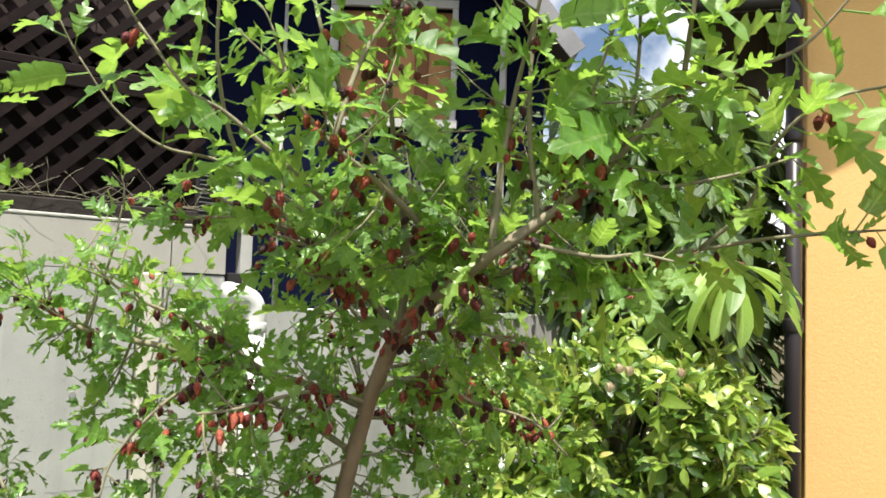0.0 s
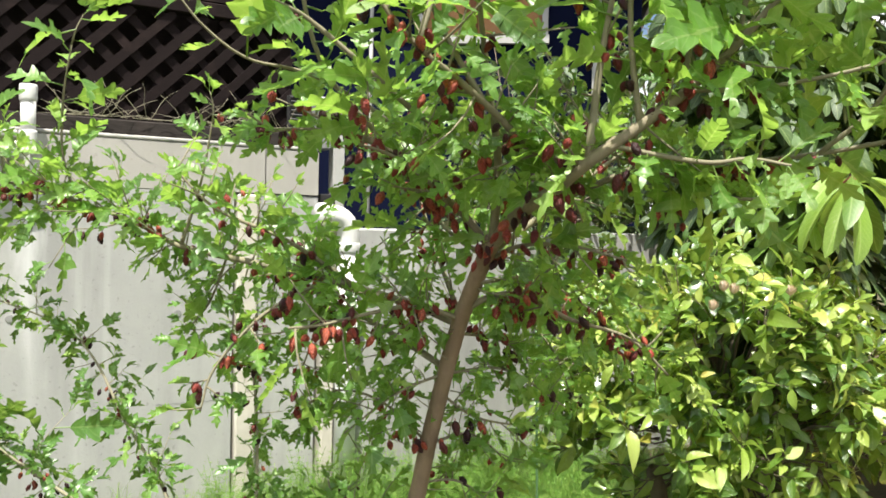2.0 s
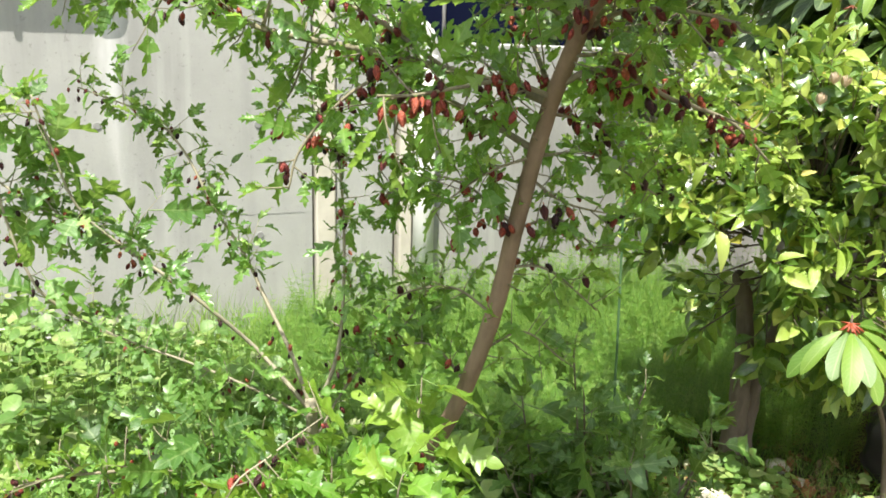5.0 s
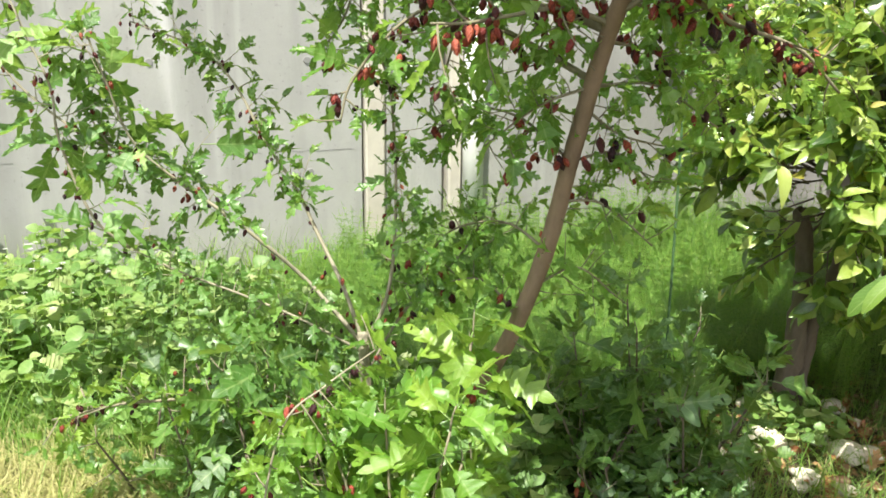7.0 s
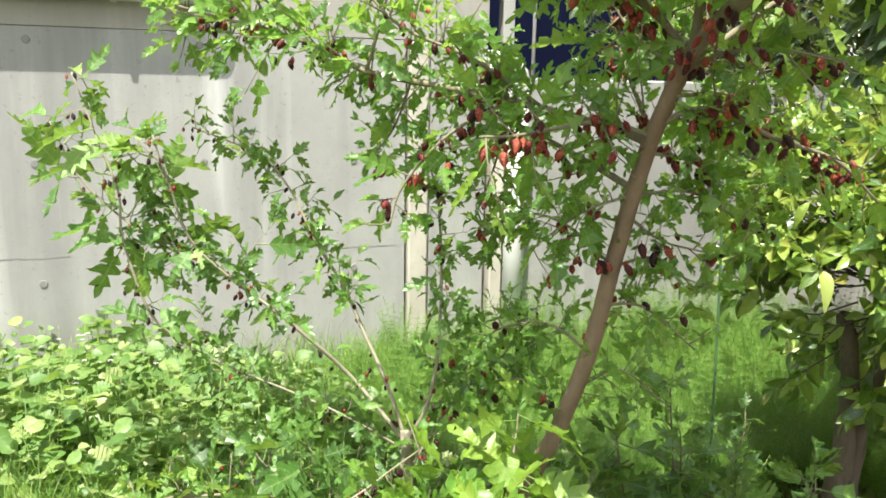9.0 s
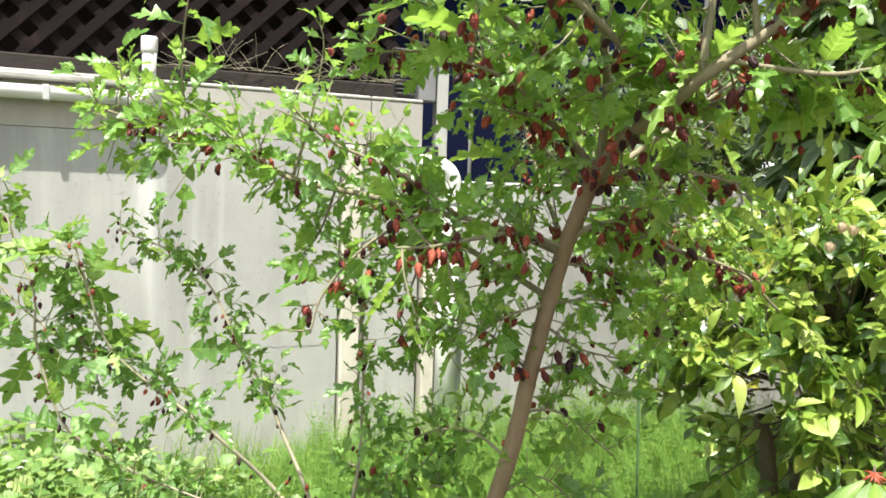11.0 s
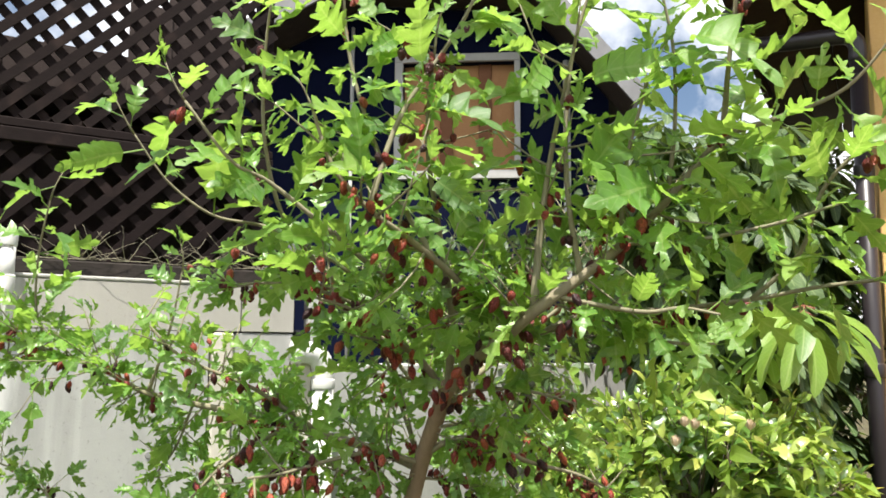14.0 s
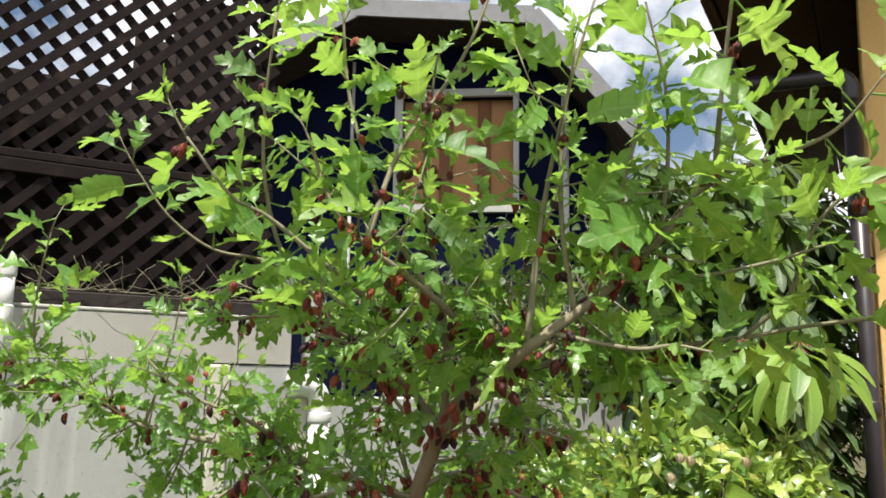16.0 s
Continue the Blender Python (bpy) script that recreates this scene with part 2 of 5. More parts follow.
M_BERRY = berry_material("mulberry_fruit", [(0.0, (0.5, 0.13, 0.06)), (0.22, (0.38, 0.068, 0.04)), (0.46, (0.26, 0.04, 0.03)), (0.68, (0.12, 0.02, 0.018)), (0.86, (0.035, 0.008, 0.01)), (1.0, (0.014, 0.005, 0.008))])
M_BERRYS = berry_material("small_mulberry_fruit", [(0.0, (0.46, 0.13, 0.06)), (0.3, (0.27, 0.05, 0.03)), (0.5, (0.07, 0.009, 0.011)), (0.65, (0.02, 0.005, 0.009)), (1.0, (0.012, 0.004, 0.008))])
M_CONC = concrete_material()
M_CONC_TOP = concrete_material("upper_concrete", True)
M_CAP = plain("pale_concrete", (0.42, 0.41, 0.38), (0.27, 0.265, 0.245), 40, 0.9, 0, 0.3, 0.3)
M_CREAM = plain("cream_paint", (0.58, 0.545, 0.47), (0.43, 0.4, 0.345), 30, 0.8)
M_PVC = plain("white_plastic", (0.72, 0.72, 0.7), (0.56, 0.56, 0.54), 12, 0.45, 0, 0.05)
M_GREYP = plain("grey_plastic", (0.5, 0.51, 0.52), (0.38, 0.39, 0.4), 12, 0.45, 0, 0.05)
M_BLACK = plain("dark_brown_plastic", (0.018, 0.014, 0.018), (0.03, 0.024, 0.026), 12, 0.35, 0, 0.05)
M_VENT = plain("dark_grey_metal", (0.07, 0.07, 0.075), (0.045, 0.045, 0.05), 20, 0.45)
M_HOLE = plain("dark_recess", (0.012, 0.012, 0.012), (0.02, 0.02, 0.02), 20, 0.9)
M_TIE = plain("mortar_plug", (0.2, 0.2, 0.2), (0.28, 0.28, 0.27), 60, 0.9)
M_LATT = wood_material("lattice_wood", (0.0055, 0.0036, 0.0036), (0.022, 0.0145, 0.014))
M_SILL = wood_material("weathered_board_wood", (0.012, 0.01, 0.009), (0.06, 0.052, 0.047), 0.85)
M_SHED = wood_material("shed_wood", (0.03, 0.023, 0.021), (0.075, 0.058, 0.054))
M_SOFF = wood_material("soffit_wood", (0.018, 0.009, 0.005), (0.045, 0.022, 0.012), 0.6)
M_STUC = stucco_material()
M_NAVY = plain("navy_paint", (0.0014, 0.0034, 0.018), (0.0021, 0.0046, 0.023), 14, 0.8, 0, 0.1, 0.1)
M_FASC = plain("weathered_grey_paint", (0.24, 0.24, 0.25), (0.16, 0.16, 0.165), 16, 0.7)
M_ROOF = plain("grey_roofing", (0.2, 0.2, 0.21), (0.13, 0.13, 0.14), 30, 0.8)
M_TAN = wood_material("tan_blind_wood", (0.32, 0.16, 0.07), (0.5, 0.28, 0.13), 0.55)
M_STILE = wood_material("brown_stile_wood", (0.14, 0.06, 0.03), (0.26, 0.12, 0.06), 0.55)
M_FRAME = plain("off_white_paint", (0.46, 0.46, 0.44), (0.36, 0.36, 0.34), 20, 0.6)
M_STONE = plain("pale_stone", (0.72, 0.66, 0.56), (0.52, 0.46, 0.38), 26, 0.85, 0, 0.5)
M_PETAL = plain("faded_petal", (0.72, 0.62, 0.5), (0.5, 0.33, 0.18), 60, 0.6)
M_STAKE = plain("green_coated_steel", (0.05, 0.13, 0.05), (0.09, 0.17, 0.07), 30, 0.45)


def soil_material():
    k = Mat("soil", 0.95, 0, 0.2)
    big, fine = k.noise(1.6, 5), k.noise(60, 6, 0.7)
    col = k.mix(k.ramp(big, [(0.35, (0, 0, 0)), (0.65, (1, 1, 1))]), (0.05, 0.048, 0.026), (0.085, 0.088, 0.04))
    col = k.mix(k.ramp(fine, [(0.4, (0, 0, 0)), (0.7, (0.7, 0.7, 0.7))]), col, (0.14, 0.1, 0.06))
    k.colour(col)
    k.bump(fine, 0.8, 0.02)
    return k.m


M_SOIL = soil_material()


# ---- building helpers ----
GROUND = 0.04


def place(ob, parent):
    """Hangs a part, whose mesh is in world metres, under its thing."""
    ob.parent = parent
    if parent is not None:
        ob.matrix_parent_inverse = WORLD_OF.get(parent.name, Matrix()).inverted()
    WORLD_OF[ob.name] = Matrix()
    return ob


WORLD_OF = {}


def thing(name, base, label, category, group="", kind=""):
    """An empty at the base of a thing."""
    e = new(name)
    e.empty_display_size = 0.1
    e.matrix_basis = Matrix.Translation(base)
    WORLD_OF[e.name] = Matrix.Translation(base)
    return tagged(e, label, category, group, kind)


def finish(me, mats, smooth=False):
    for m in mats if isinstance(mats, (list, tuple)) else [mats]:
        me.materials.append(m)
    if smooth:
        me.polygons.foreach_set("use_smooth", [True] * len(me.polygons))
    me.update()
    return me


def part(name, bm, material, parent, label="", smooth=False, kind=""):
    """Links a bmesh (in world metres) as one mesh object under a thing or part."""
    me = bpy.data.meshes.new(name)
    bm.to_mesh(me)
    bm.free()
    finish(me, material, smooth)
    ob = new(name, me)
    place(ob, parent)
    return tagged(ob, label, "", "", kind)


def whole(name, bm, material, label, category, group="", kind="", smooth=False):
    ob = part(name, bm, material, None, "", smooth)
    return tagged(ob, label, category, group, kind)


def box(bm, lo, hi, m=None, bevel=0.0):
    """A box between two corners, turned by m, with worn edges."""
    b = bmesh.new()
    bmesh.ops.create_cube(b, size=1)
    c = [(lo[i] + hi[i]) / 2 for i in range(3)]
    s = [abs(hi[i] - lo[i]) for i in range(3)]
    bmesh.ops.scale(b, vec=s, verts=b.verts)
    bmesh.ops.translate(b, vec=c, verts=b.verts)
    if bevel:
        bmesh.ops.bevel(b, geom=b.edges[:], offset=bevel, segments=1, affect="EDGES", profile=0.5)
    if m is not None:
        bmesh.ops.transform(b, matrix=m, verts=b.verts)
    tmp = bpy.data.meshes.new("tmp")
    b.to_mesh(tmp)
    b.free()
    bm.from_mesh(tmp)
    bpy.data.meshes.remove(tmp)
    return bm


def smooth_path(points, steps=6):
    """Catmull-Rom curve through a few points."""
    p = [Vector(q) for q in points]
    p = [p[0] * 2 - p[1]] + p + [p[-1] * 2 - p[-2]]
    out = []
    for i in range(1, len(p) - 2):
        a, b, c, d = p[i - 1 : i + 3]
        for j in range(steps):
            t = j / steps
            out.append(0.5 * ((2 * b) + (c - a) * t + (2 * a - 5 * b + 4 * c - d) * t * t + (3 * b - a - 3 * c + d) * t ** 3))
    out.append(p[-2].copy())
    return out


class Heap:
    """Vertices, faces and blade coordinates gathered for one mesh."""

    def __init__(self):
        self.v, self.f, self.uv, self.n = [], [], [], 0

    def add(self, verts, faces, uv=None):
        verts = np.asarray(verts, float)
        self.v.append(verts)
        self.uv.append(np.zeros((len(verts), 2)) + (0.5, 0.5) if uv is None else uv)
        self.f.extend([tuple(i + self.n for i in f) for f in faces])
        self.n += len(verts)

    def mesh(self, name, material, smooth=True):
        me = bpy.data.meshes.new(name)
        me.from_pydata(np.concatenate(self.v).tolist(), [], self.f)
        a = me.attributes.new("blade", "FLOAT2", "POINT")
        a.data.foreach_set("vector", np.concatenate(self.uv).astype(np.float32).ravel())
        return finish(me, material, smooth)

    def part(self, name, material, parent, label="", kind="", smooth=True):
        ob = new(name, self.mesh(name, material, smooth))
        place(ob, parent)
        return tagged(ob, label, "", "", kind)


def tube(path, r0, r1, sides=7, power=1.0, rough=0.0, cap=True):
    """Verts and faces of a tapered, slightly uneven tube along a path."""
    vs, fs = [], []
    n = len(path)
    side = None
    for i, p in enumerate(path):
        d = (path[min(i + 1, n - 1)] - path[max(i - 1, 0)]).normalized()
        if side is None:
            side = d.orthogonal().normalized()
        side = (side - d * side.dot(d)).normalized()
        up = d.cross(side)
        t = i / (n - 1)
        r = r0 + (r1 - r0) * t ** power
        for j in range(sides):
            a = 2 * math.pi * j / sides
            q = r * (1 + rough * (noise.noise(p * 22 + Vector((j, 0, 0)))))
            vs.append(p + (side * math.cos(a) + up * math.sin(a)) * q)
        if i:
            o = (i - 1) * sides
            fs += [(o + j, o + (j + 1) % sides, o + sides + (j + 1) % sides, o + sides + j) for j in range(sides)]
    if cap:
        fs.append(tuple(range(sides))[::-1])
        fs.append(tuple(range((n - 1) * sides, n * sides)))
    return vs, fs


def pipe_bm(points, r, sides=20, steps=8, curved=True):
    bm = bmesh.new()
    path = smooth_path(points, steps) if curved else [Vector(p) for p in points]
    vs, fs = tube(path, r, r, sides)
    bv = [bm.verts.new(v) for v in vs]
    for f in fs:
        bm.faces.new([bv[i] for i in f])
    bmesh.ops.recalc_face_normals(bm, faces=bm.faces)
    return bm


def ring_bm(bm, c, axis, r0, r1, h, sides=20):
    """A collar: a short thick tube round an axis."""
    axis = Vector(axis).normalized()
    c = Vector(c)
    path = [c - axis * h / 2, c - axis * h * 0.35, c + axis * h * 0.35, c + axis * h / 2]
    vs, fs = tube(path, 1, 1, sides)
    for i in range(4):
        rr = r1 if i in (1, 2) else (r0 + r1) / 2
        for j in range(sides):
            q = i * sides + j
            vs[q] = path[i] + (vs[q] - path[i]) * rr
    bv = [bm.verts.new(v) for v in vs]
    for f in fs:
        bm.faces.new([bv[i] for i in f])
    return bm


# ---- leaves ----
def leaf_shape(half, length, width, stalk=0.0, fold=0.25, droop=0.35, wave=0.0, teeth=0.0, seed=0):
    """Leaf along +y from the stalk's foot, face up +z. half: (along, out, sweep) outline of one half, 0 to 1."""
    r = random.Random(seed)
    vs, fs, uv = [], [], []
    rows = []
    bend = r.uniform(0.7, 1.3) * droop
    twist = r.uniform(-0.25, 0.25)

    def at(x, y):
        t = y
        z = -bend * length * t * t * 0.6 + abs(x) * fold + wave * math.sin(t * 9 + x * 40) * length * 0.03
        xx = x * math.cos(fold * 0.6) + twist * t * t * length * 0.3
        return (xx, stalk + t * length * (1 - 0.12 * bend * t), z - stalk * 0.15)

    for k, (t, w, sweep) in enumerate(half):
        row = []
        for s in (-1, 0, 1):
            jag = 1 + teeth * r.uniform(-1, 1)
            x = s * w * width * 0.5 * jag
            row.append(len(vs))
            vs.append(at(x, t + (sweep if s else 0)))
            uv.append((s, t))
        rows.append(row)
    for a, b in zip(rows, rows[1:]):
        fs.append((a[0], a[1], b[1], b[0]))
        fs.append((a[1], a[2], b[2], b[1]))
    if stalk:
        o = len(vs)
        q = length * 0.012 + 0.0005
        vs += [(-q, 0, 0), (q, 0, 0), (q, stalk, -stalk * 0.15), (-q, stalk, -stalk * 0.15), (0, 0, -2 * q), (0, stalk, -2 * q - stalk * 0.15)]
        uv += [(0.0, 0.0)] * 6
        fs += [(o, o + 1, o + 2, o + 3), (o + 1, o + 4, o + 5, o + 2), (o + 4, o, o + 3, o + 5)]
    return np.array(vs), fs, np.array(uv, float)


def lobes(cuts, tips, depth, env):
    """Half outline of a lobed leaf: pointed, toothed lobes between cuts, swept forwards. env: width of the whole along it."""
    out = [(0.0, 0.08, 0.0)]
    for k, (a, b) in enumerate(zip(cuts, cuts[1:])):
        w = env((a + b) / 2) * tips[k]
        low = w * (1 - depth)
        for f, rise in ((0.04, 0.0), (0.2, 0.36), (0.36, 0.56), (0.52, 0.84), (0.66, 1.0), (0.75, 0.74), (0.9, 0.14)):
            out.append((a + f * (b - a), max(0.1, low + (w - low) * rise), 0.02 + 0.13 * f * rise))
    out += [(cuts[-1], 0.3 * env(cuts[-1]) + 0.08, 0.0), (cuts[-1] + 0.3 * (1 - cuts[-1]), 0.3, 0.02), (cuts[-1] + 0.6 * (1 - cuts[-1]), 0.2, 0.02), (1.0, 0.01, 0.0)]
    return out


def belly(t):
    return 1.0 - 1.1 * (t - 0.36) ** 2 - 0.55 * max(0.0, t - 0.5)


LOBED = lobes([0.03, 0.27, 0.54, 0.8], [0.85, 1.15, 0.82], 0.6, belly)
HEART = lobes([0.0, 0.2, 0.38, 0.56, 0.72, 0.86], [0.9, 1.0, 0.98, 0.85, 0.6], 0.16, belly)
THREE = lobes([0.02, 0.2, 0.5, 0.7, 0.86], [0.7, 1.2, 0.6, 0.45], 0.55, belly)
DEEP = lobes([0.04, 0.24, 0.5, 0.76], [0.75, 1.15, 0.9], 0.76, belly)
OVAL = [(0.0, 0.06, 0), (0.12, 0.5, 0), (0.28, 0.86, 0), (0.46, 1.0, 0), (0.64, 0.88, 0), (0.8, 0.56, 0), (0.92, 0.24, 0), (1.0, 0.01, 0)]
ROUND = [(0.0, 0.1, -0.04), (0.04, 0.55, -0.05), (0.16, 0.9, 0), (0.3, 1.0, 0), (0.42, 0.9, 0.02), (0.46, 0.94, 0), (0.6, 0.76, 0.02), (0.64, 0.78, 0), (0.8, 0.44, 0.02), (0.84, 0.42, 0), (1.0, 0.01, 0)]
OBLONG = [(0.0, 0.08, 0), (0.12, 0.4, 0), (0.3, 0.74, 0), (0.52, 0.98, 0), (0.72, 1.0, 0), (0.86, 0.74, 0), (0.95, 0.4, 0), (1.0, 0.05, 0)]

MULB = [leaf_shape(h, 1.0, w, 0.3, f, d, 0.8, 0.09, i) for i, (h, w, f, d) in enumerate(
    [(LOBED, 0.56, 0.3, 0.5), (LOBED, 0.48, 0.6, 0.9), (THREE, 0.58, 0.3, 0.6), (HEART, 0.42, 0.4, 0.6), (DEEP, 0.62, 0.25, 0.6), (DEEP, 0.54, 0.55, 0.4), (THREE, 0.5, 0.65, 1.0), (LOBED, 0.6, 0.15, 0.2), (DEEP, 0.52, 0.4, 1.1), (LOBED, 0.52, 0.35, -0.3)])]
OVALS = [leaf_shape(OVAL, 1.0, w, 0.1, f, d, 0.5, 0.03, 20 + i) for i, (w, f, d) in enumerate([(0.44, 0.3, 0.4), (0.4, 0.5, 0.8), (0.48, 0.2, 0.25), (0.42, 0.4, 1.0)])]
BIGS = [leaf_shape(OBLONG, 1.0, w, 0.16, f, d, 0.3, 0.0, 30 + i) for i, (w, f, d) in enumerate([(0.29, 0.3, 0.6), (0.26, 0.45, 0.9), (0.32, 0.2, 0.35)])]
WEEDS = [leaf_shape(h, 1.0, 0.95, 0.5, 0.25, 0.4, 0.8, 0.06, 40 + i) for i, h in enumerate([ROUND, HEART, ROUND])]
DEADS = [leaf_shape(OVAL, 1.0, 0.5, 0.1, 0.9, 1.2, 1.5, 0.1, 50), leaf_shape(LOBED, 1.0, 0.7, 0.1, 0.8, -1.0, 1.5, 0.1, 51)]


def stand(pos, axis, up, size, roll=0.0):
    """Matrix that lays a leaf at pos along axis with its face towards up."""
    y = axis.normalized()
    x = y.cross(up)
    if x.length < 1e-4:
        x = y.orthogonal()
    x.normalize()
    z = x.cross(y)
    m = Matrix((x, y, z)).transposed().to_4x4()
    m = Matrix.Translation(pos) @ m @ Matrix.Rotation(roll, 4, "Y") @ Matrix.Scale(size, 4)
    return m


def put_leaf(heap, shape, m):
    a = np.array(m)
    v, f, uv = shape
    heap.add(v @ a[:3, :3].T + a[:3, 3], f, uv)


def rand_dir(r, up=0.0):
    while True:
        v = Vector((r.uniform(-1, 1), r.uniform(-1, 1), r.uniform(-1, 1)))
        if 0.1 < v.length < 1:
            v.normalize()
            v.z += up
            return v.normalized()


def berry_mesh(name, material, seed, length, width, stem):
    """A drooping cluster fruit of knobbly beads with its short green stalk, hanging from the origin."""
    r = random.Random(seed)
    bm = bmesh.new()
    rings, sides = 8, 12
    rows = []
    for i in range(rings + 1):
        t = i / rings
        prof = math.sin(math.pi * min(max(t, 0.0), 1.0)) ** 0.6 if 0 < t < 1 else 0.12
        row = []
        for j in range(sides):
            a = 2 * math.pi * (j + 0.5 * (i % 2)) / sides
            knob = 1 + (0.2 if (i + j) % 2 else -0.14) + r.uniform(-0.08, 0.08)
            q = width * 0.5 * prof * knob * (1.08 - 0.25 * t)
            row.append(bm.verts.new((q * math.cos(a), q * math.sin(a), -stem - t * length + r.uniform(-1, 1) * length * 0.015)))
        rows.append(row)
    for a, b in zip(rows, rows[1:]):
        for j in range(sides):
            bm.faces.new((a[j], b[j], b[(j + 1) % sides], a[(j + 1) % sides]))
    bm.faces.new(rows[-1])
    bm.faces.new(rows[0][::-1])
    vs, fs = tube([Vector((0.001, 0, 0.0)), Vector((0.002, 0, -stem * 0.5)), Vector((0, 0, -stem - 0.004))], 0.0009, 0.0011, 5)
    bv = [bm.verts.new(v) for v in vs]
    for f in fs:
        bm.faces.new([bv[i] for i in f]).material_index = 1
    me = bpy.data.meshes.new(name)
    bm.to_mesh(me)
    bm.free()
    return finish(me, [material, M_STEM], True)


BERRIES = [berry_mesh("berry", M_BERRY, i, l, w, s) for i, (l, w, s) in enumerate([(0.029, 0.0155, 0.004), (0.034, 0.016, 0.006), (0.025, 0.0155, 0.003), (0.031, 0.0145, 0.005)])]
SMALLS = [berry_mesh("berry", M_BERRYS, 10 + i, l, w, s) for i, (l, w, s) in enumerate([(0.018, 0.0095, 0.006), (0.021, 0.0105, 0.007)])]


class Tree:
    """Limbs given as paths; twigs, leaves and fruit grow along them."""

    def __init__(self, name, base, label, category, shapes, leaf_mat, twig_mat, seed, group=""):
        self.root = thing(name, base, label, category, group)
        self.r = random.Random(seed)
        self.shapes, self.leaf_mat = shapes, leaf_mat
        self.twigs, self.leaves, self.fruit = Heap(), [], []
        self.twig_mat = twig_mat
        self.mixed = False

    def limb(self, points, r0, r1, mat, name="branch", sides=8, label="", rough=0.12):
        path = smooth_path(points, 6)
        h = Heap()
        vs, fs = tube(path, r0, r1, sides, 1.0, rough)
        h.add(vs, fs)
        h.part(name, mat, self.root, label)
        return path

    def leaf(self, pos, axis, size, up=None):
        up = (up or Vector((0.06, -0.3, 0.9))) + rand_dir(self.r) * 0.85
        self.leaves.append((self.r.randrange(len(self.shapes)), stand(pos, axis, up, size, self.r.uniform(-0.5, 0.5))))

    def twig(self, start, way, length, leaves, size, fruit=0.0, thick=0.0022, bow=0.25, tip=True):
        """A twig that bows up, with alternate drooping leaves and fruit at its nodes."""
        r = self.r
        bend = rand_dir(r, 0.5) * bow
        pts = [start + way * length * t + bend * length * t * t for t in (0, 0.33, 0.66, 1.0)]
        vs, fs = tube(pts, thick, thick * 0.45, 5)
        self.twigs.add(vs, fs)
        spin = r.uniform(0, 6.28)
        for i in range(leaves):
            t = (i + 0.6) / leaves if leaves > 1 else 1.0
            p = start + way * length * t + bend * length * t * t
            d = (way + bend * 2 * t).normalized()
            o = d.orthogonal().normalized()
            o = Matrix.Rotation(spin + i * 2.5, 3, d) @ o
            axis = (o * r.uniform(0.6, 1.0) + d * r.uniform(0.2, 0.9) + Vector((0, 0, r.uniform(-0.75, 0.1)))).normalized()
            own = 0.45 + 0.9 * r.random() ** 1.7 if self.mixed else r.uniform(0.6, 1.2)
            self.leaf(p, axis, size * own * (1 - 0.3 * t * t))
            if r.random() < fruit and t < 0.85:
                self.cluster(p, r.choice((1, 1, 2, 2, 3)))
        if tip:
            for k in range(2):
                self.leaf(pts[-1], (d + rand_dir(r) * 0.5).normalized(), size * r.uniform(0.35, 0.6))

    def cluster(self, p, n):
        for k in range(n):
            q = p + Vector((self.r.uniform(-1, 1), self.r.uniform(-1, 1), self.r.uniform(-0.6, 0.3))) * (0.009 + 0.005 * n)
            self.fruit.append(q)

    def along(self, path, t0, t1, every, length, leaves, size, fruit, up=0.35, thick=0.0022, nodes=0.0):
        """Twigs all along a limb between two fractions of it."""
        r = self.r
        total = sum((b - a).length for a, b in zip(path, path[1:]))
        n = max(1, int(total * (t1 - t0) / every))
        for i in range(n):
            t = t0 + (t1 - t0) * (i + r.random()) / n
            k = t * (len(path) - 1)
            j = min(int(k), len(path) - 2)
            p = path[j].lerp(path[j + 1], k - j)
            d = (path[j + 1] - path[j]).normalized()
            side = rand_dir(r, up)
            way = (side - d * side.dot(d) * 0.7 + d * 0.25).normalized()
            self.twig(p, way, length * r.uniform(0.4, 1.2), max(2, round(leaves * r.uniform(0.6, 1.3))), size, fruit, thick)
            if r.random() < nodes:
                self.cluster(p, r.choice((2, 3, 3, 4, 5)))

    def single(self, path, t0, t1, every, size, fruit=0.0):
        """Large leaves set one by one along a young shoot, turning round it."""
        r = self.r
        total = sum((b - a).length for a, b in zip(path, path[1:]))
        n = max(1, int(total * (t1 - t0) / every))
        spin = r.uniform(0, 6.28)
        for i in range(n):
            t = t0 + (t1 - t0) * (i + 0.3 + 0.4 * r.random()) / n
            k = t * (len(path) - 1)
            j = min(int(k), len(path) - 2)
            p = path[j].lerp(path[j + 1], k - j)
            d = (path[j + 1] - path[j]).normalized()
            o = Matrix.Rotation(spin + i * 2.5, 3, d) @ d.orthogonal().normalized()
            axis = (o + d * r.uniform(0.2, 0.8) + Vector((0, 0, r.uniform(-0.5, 0.25)))).normalized()
            self.leaf(p, axis, size * r.uniform(0.6, 1.25))
            if r.random() < 0.4:
                self.leaf(p, (axis + rand_dir(r) * 0.8).normalized(), size * r.uniform(0.3, 0.55))
            if r.random() < fruit:
                self.cluster(p, r.choice((1, 2, 3)))

    def grow(self, berries=None, nearest=290, scale=1.0):
        """Links twigs, leaves (those over the nearest stretch of the bed singly) and fruit."""
        crown = Heap()
        order = sorted(self.leaves, key=lambda l: l[1].translation.y)
        meshes = {}
        for s, m in order[nearest:]:
            put_leaf(crown, self.shapes[s], m)
        if self.twigs.n:
            self.twigs.part("twig", self.twig_mat, self.root, "", "stuff")
        if crown.n:
            holder = crown.part("crown", self.leaf_mat, self.root, "", "stuff")
        else:
            holder = self.root
        for s, m in order[:nearest]:
            if s not in meshes:
                h = Heap()
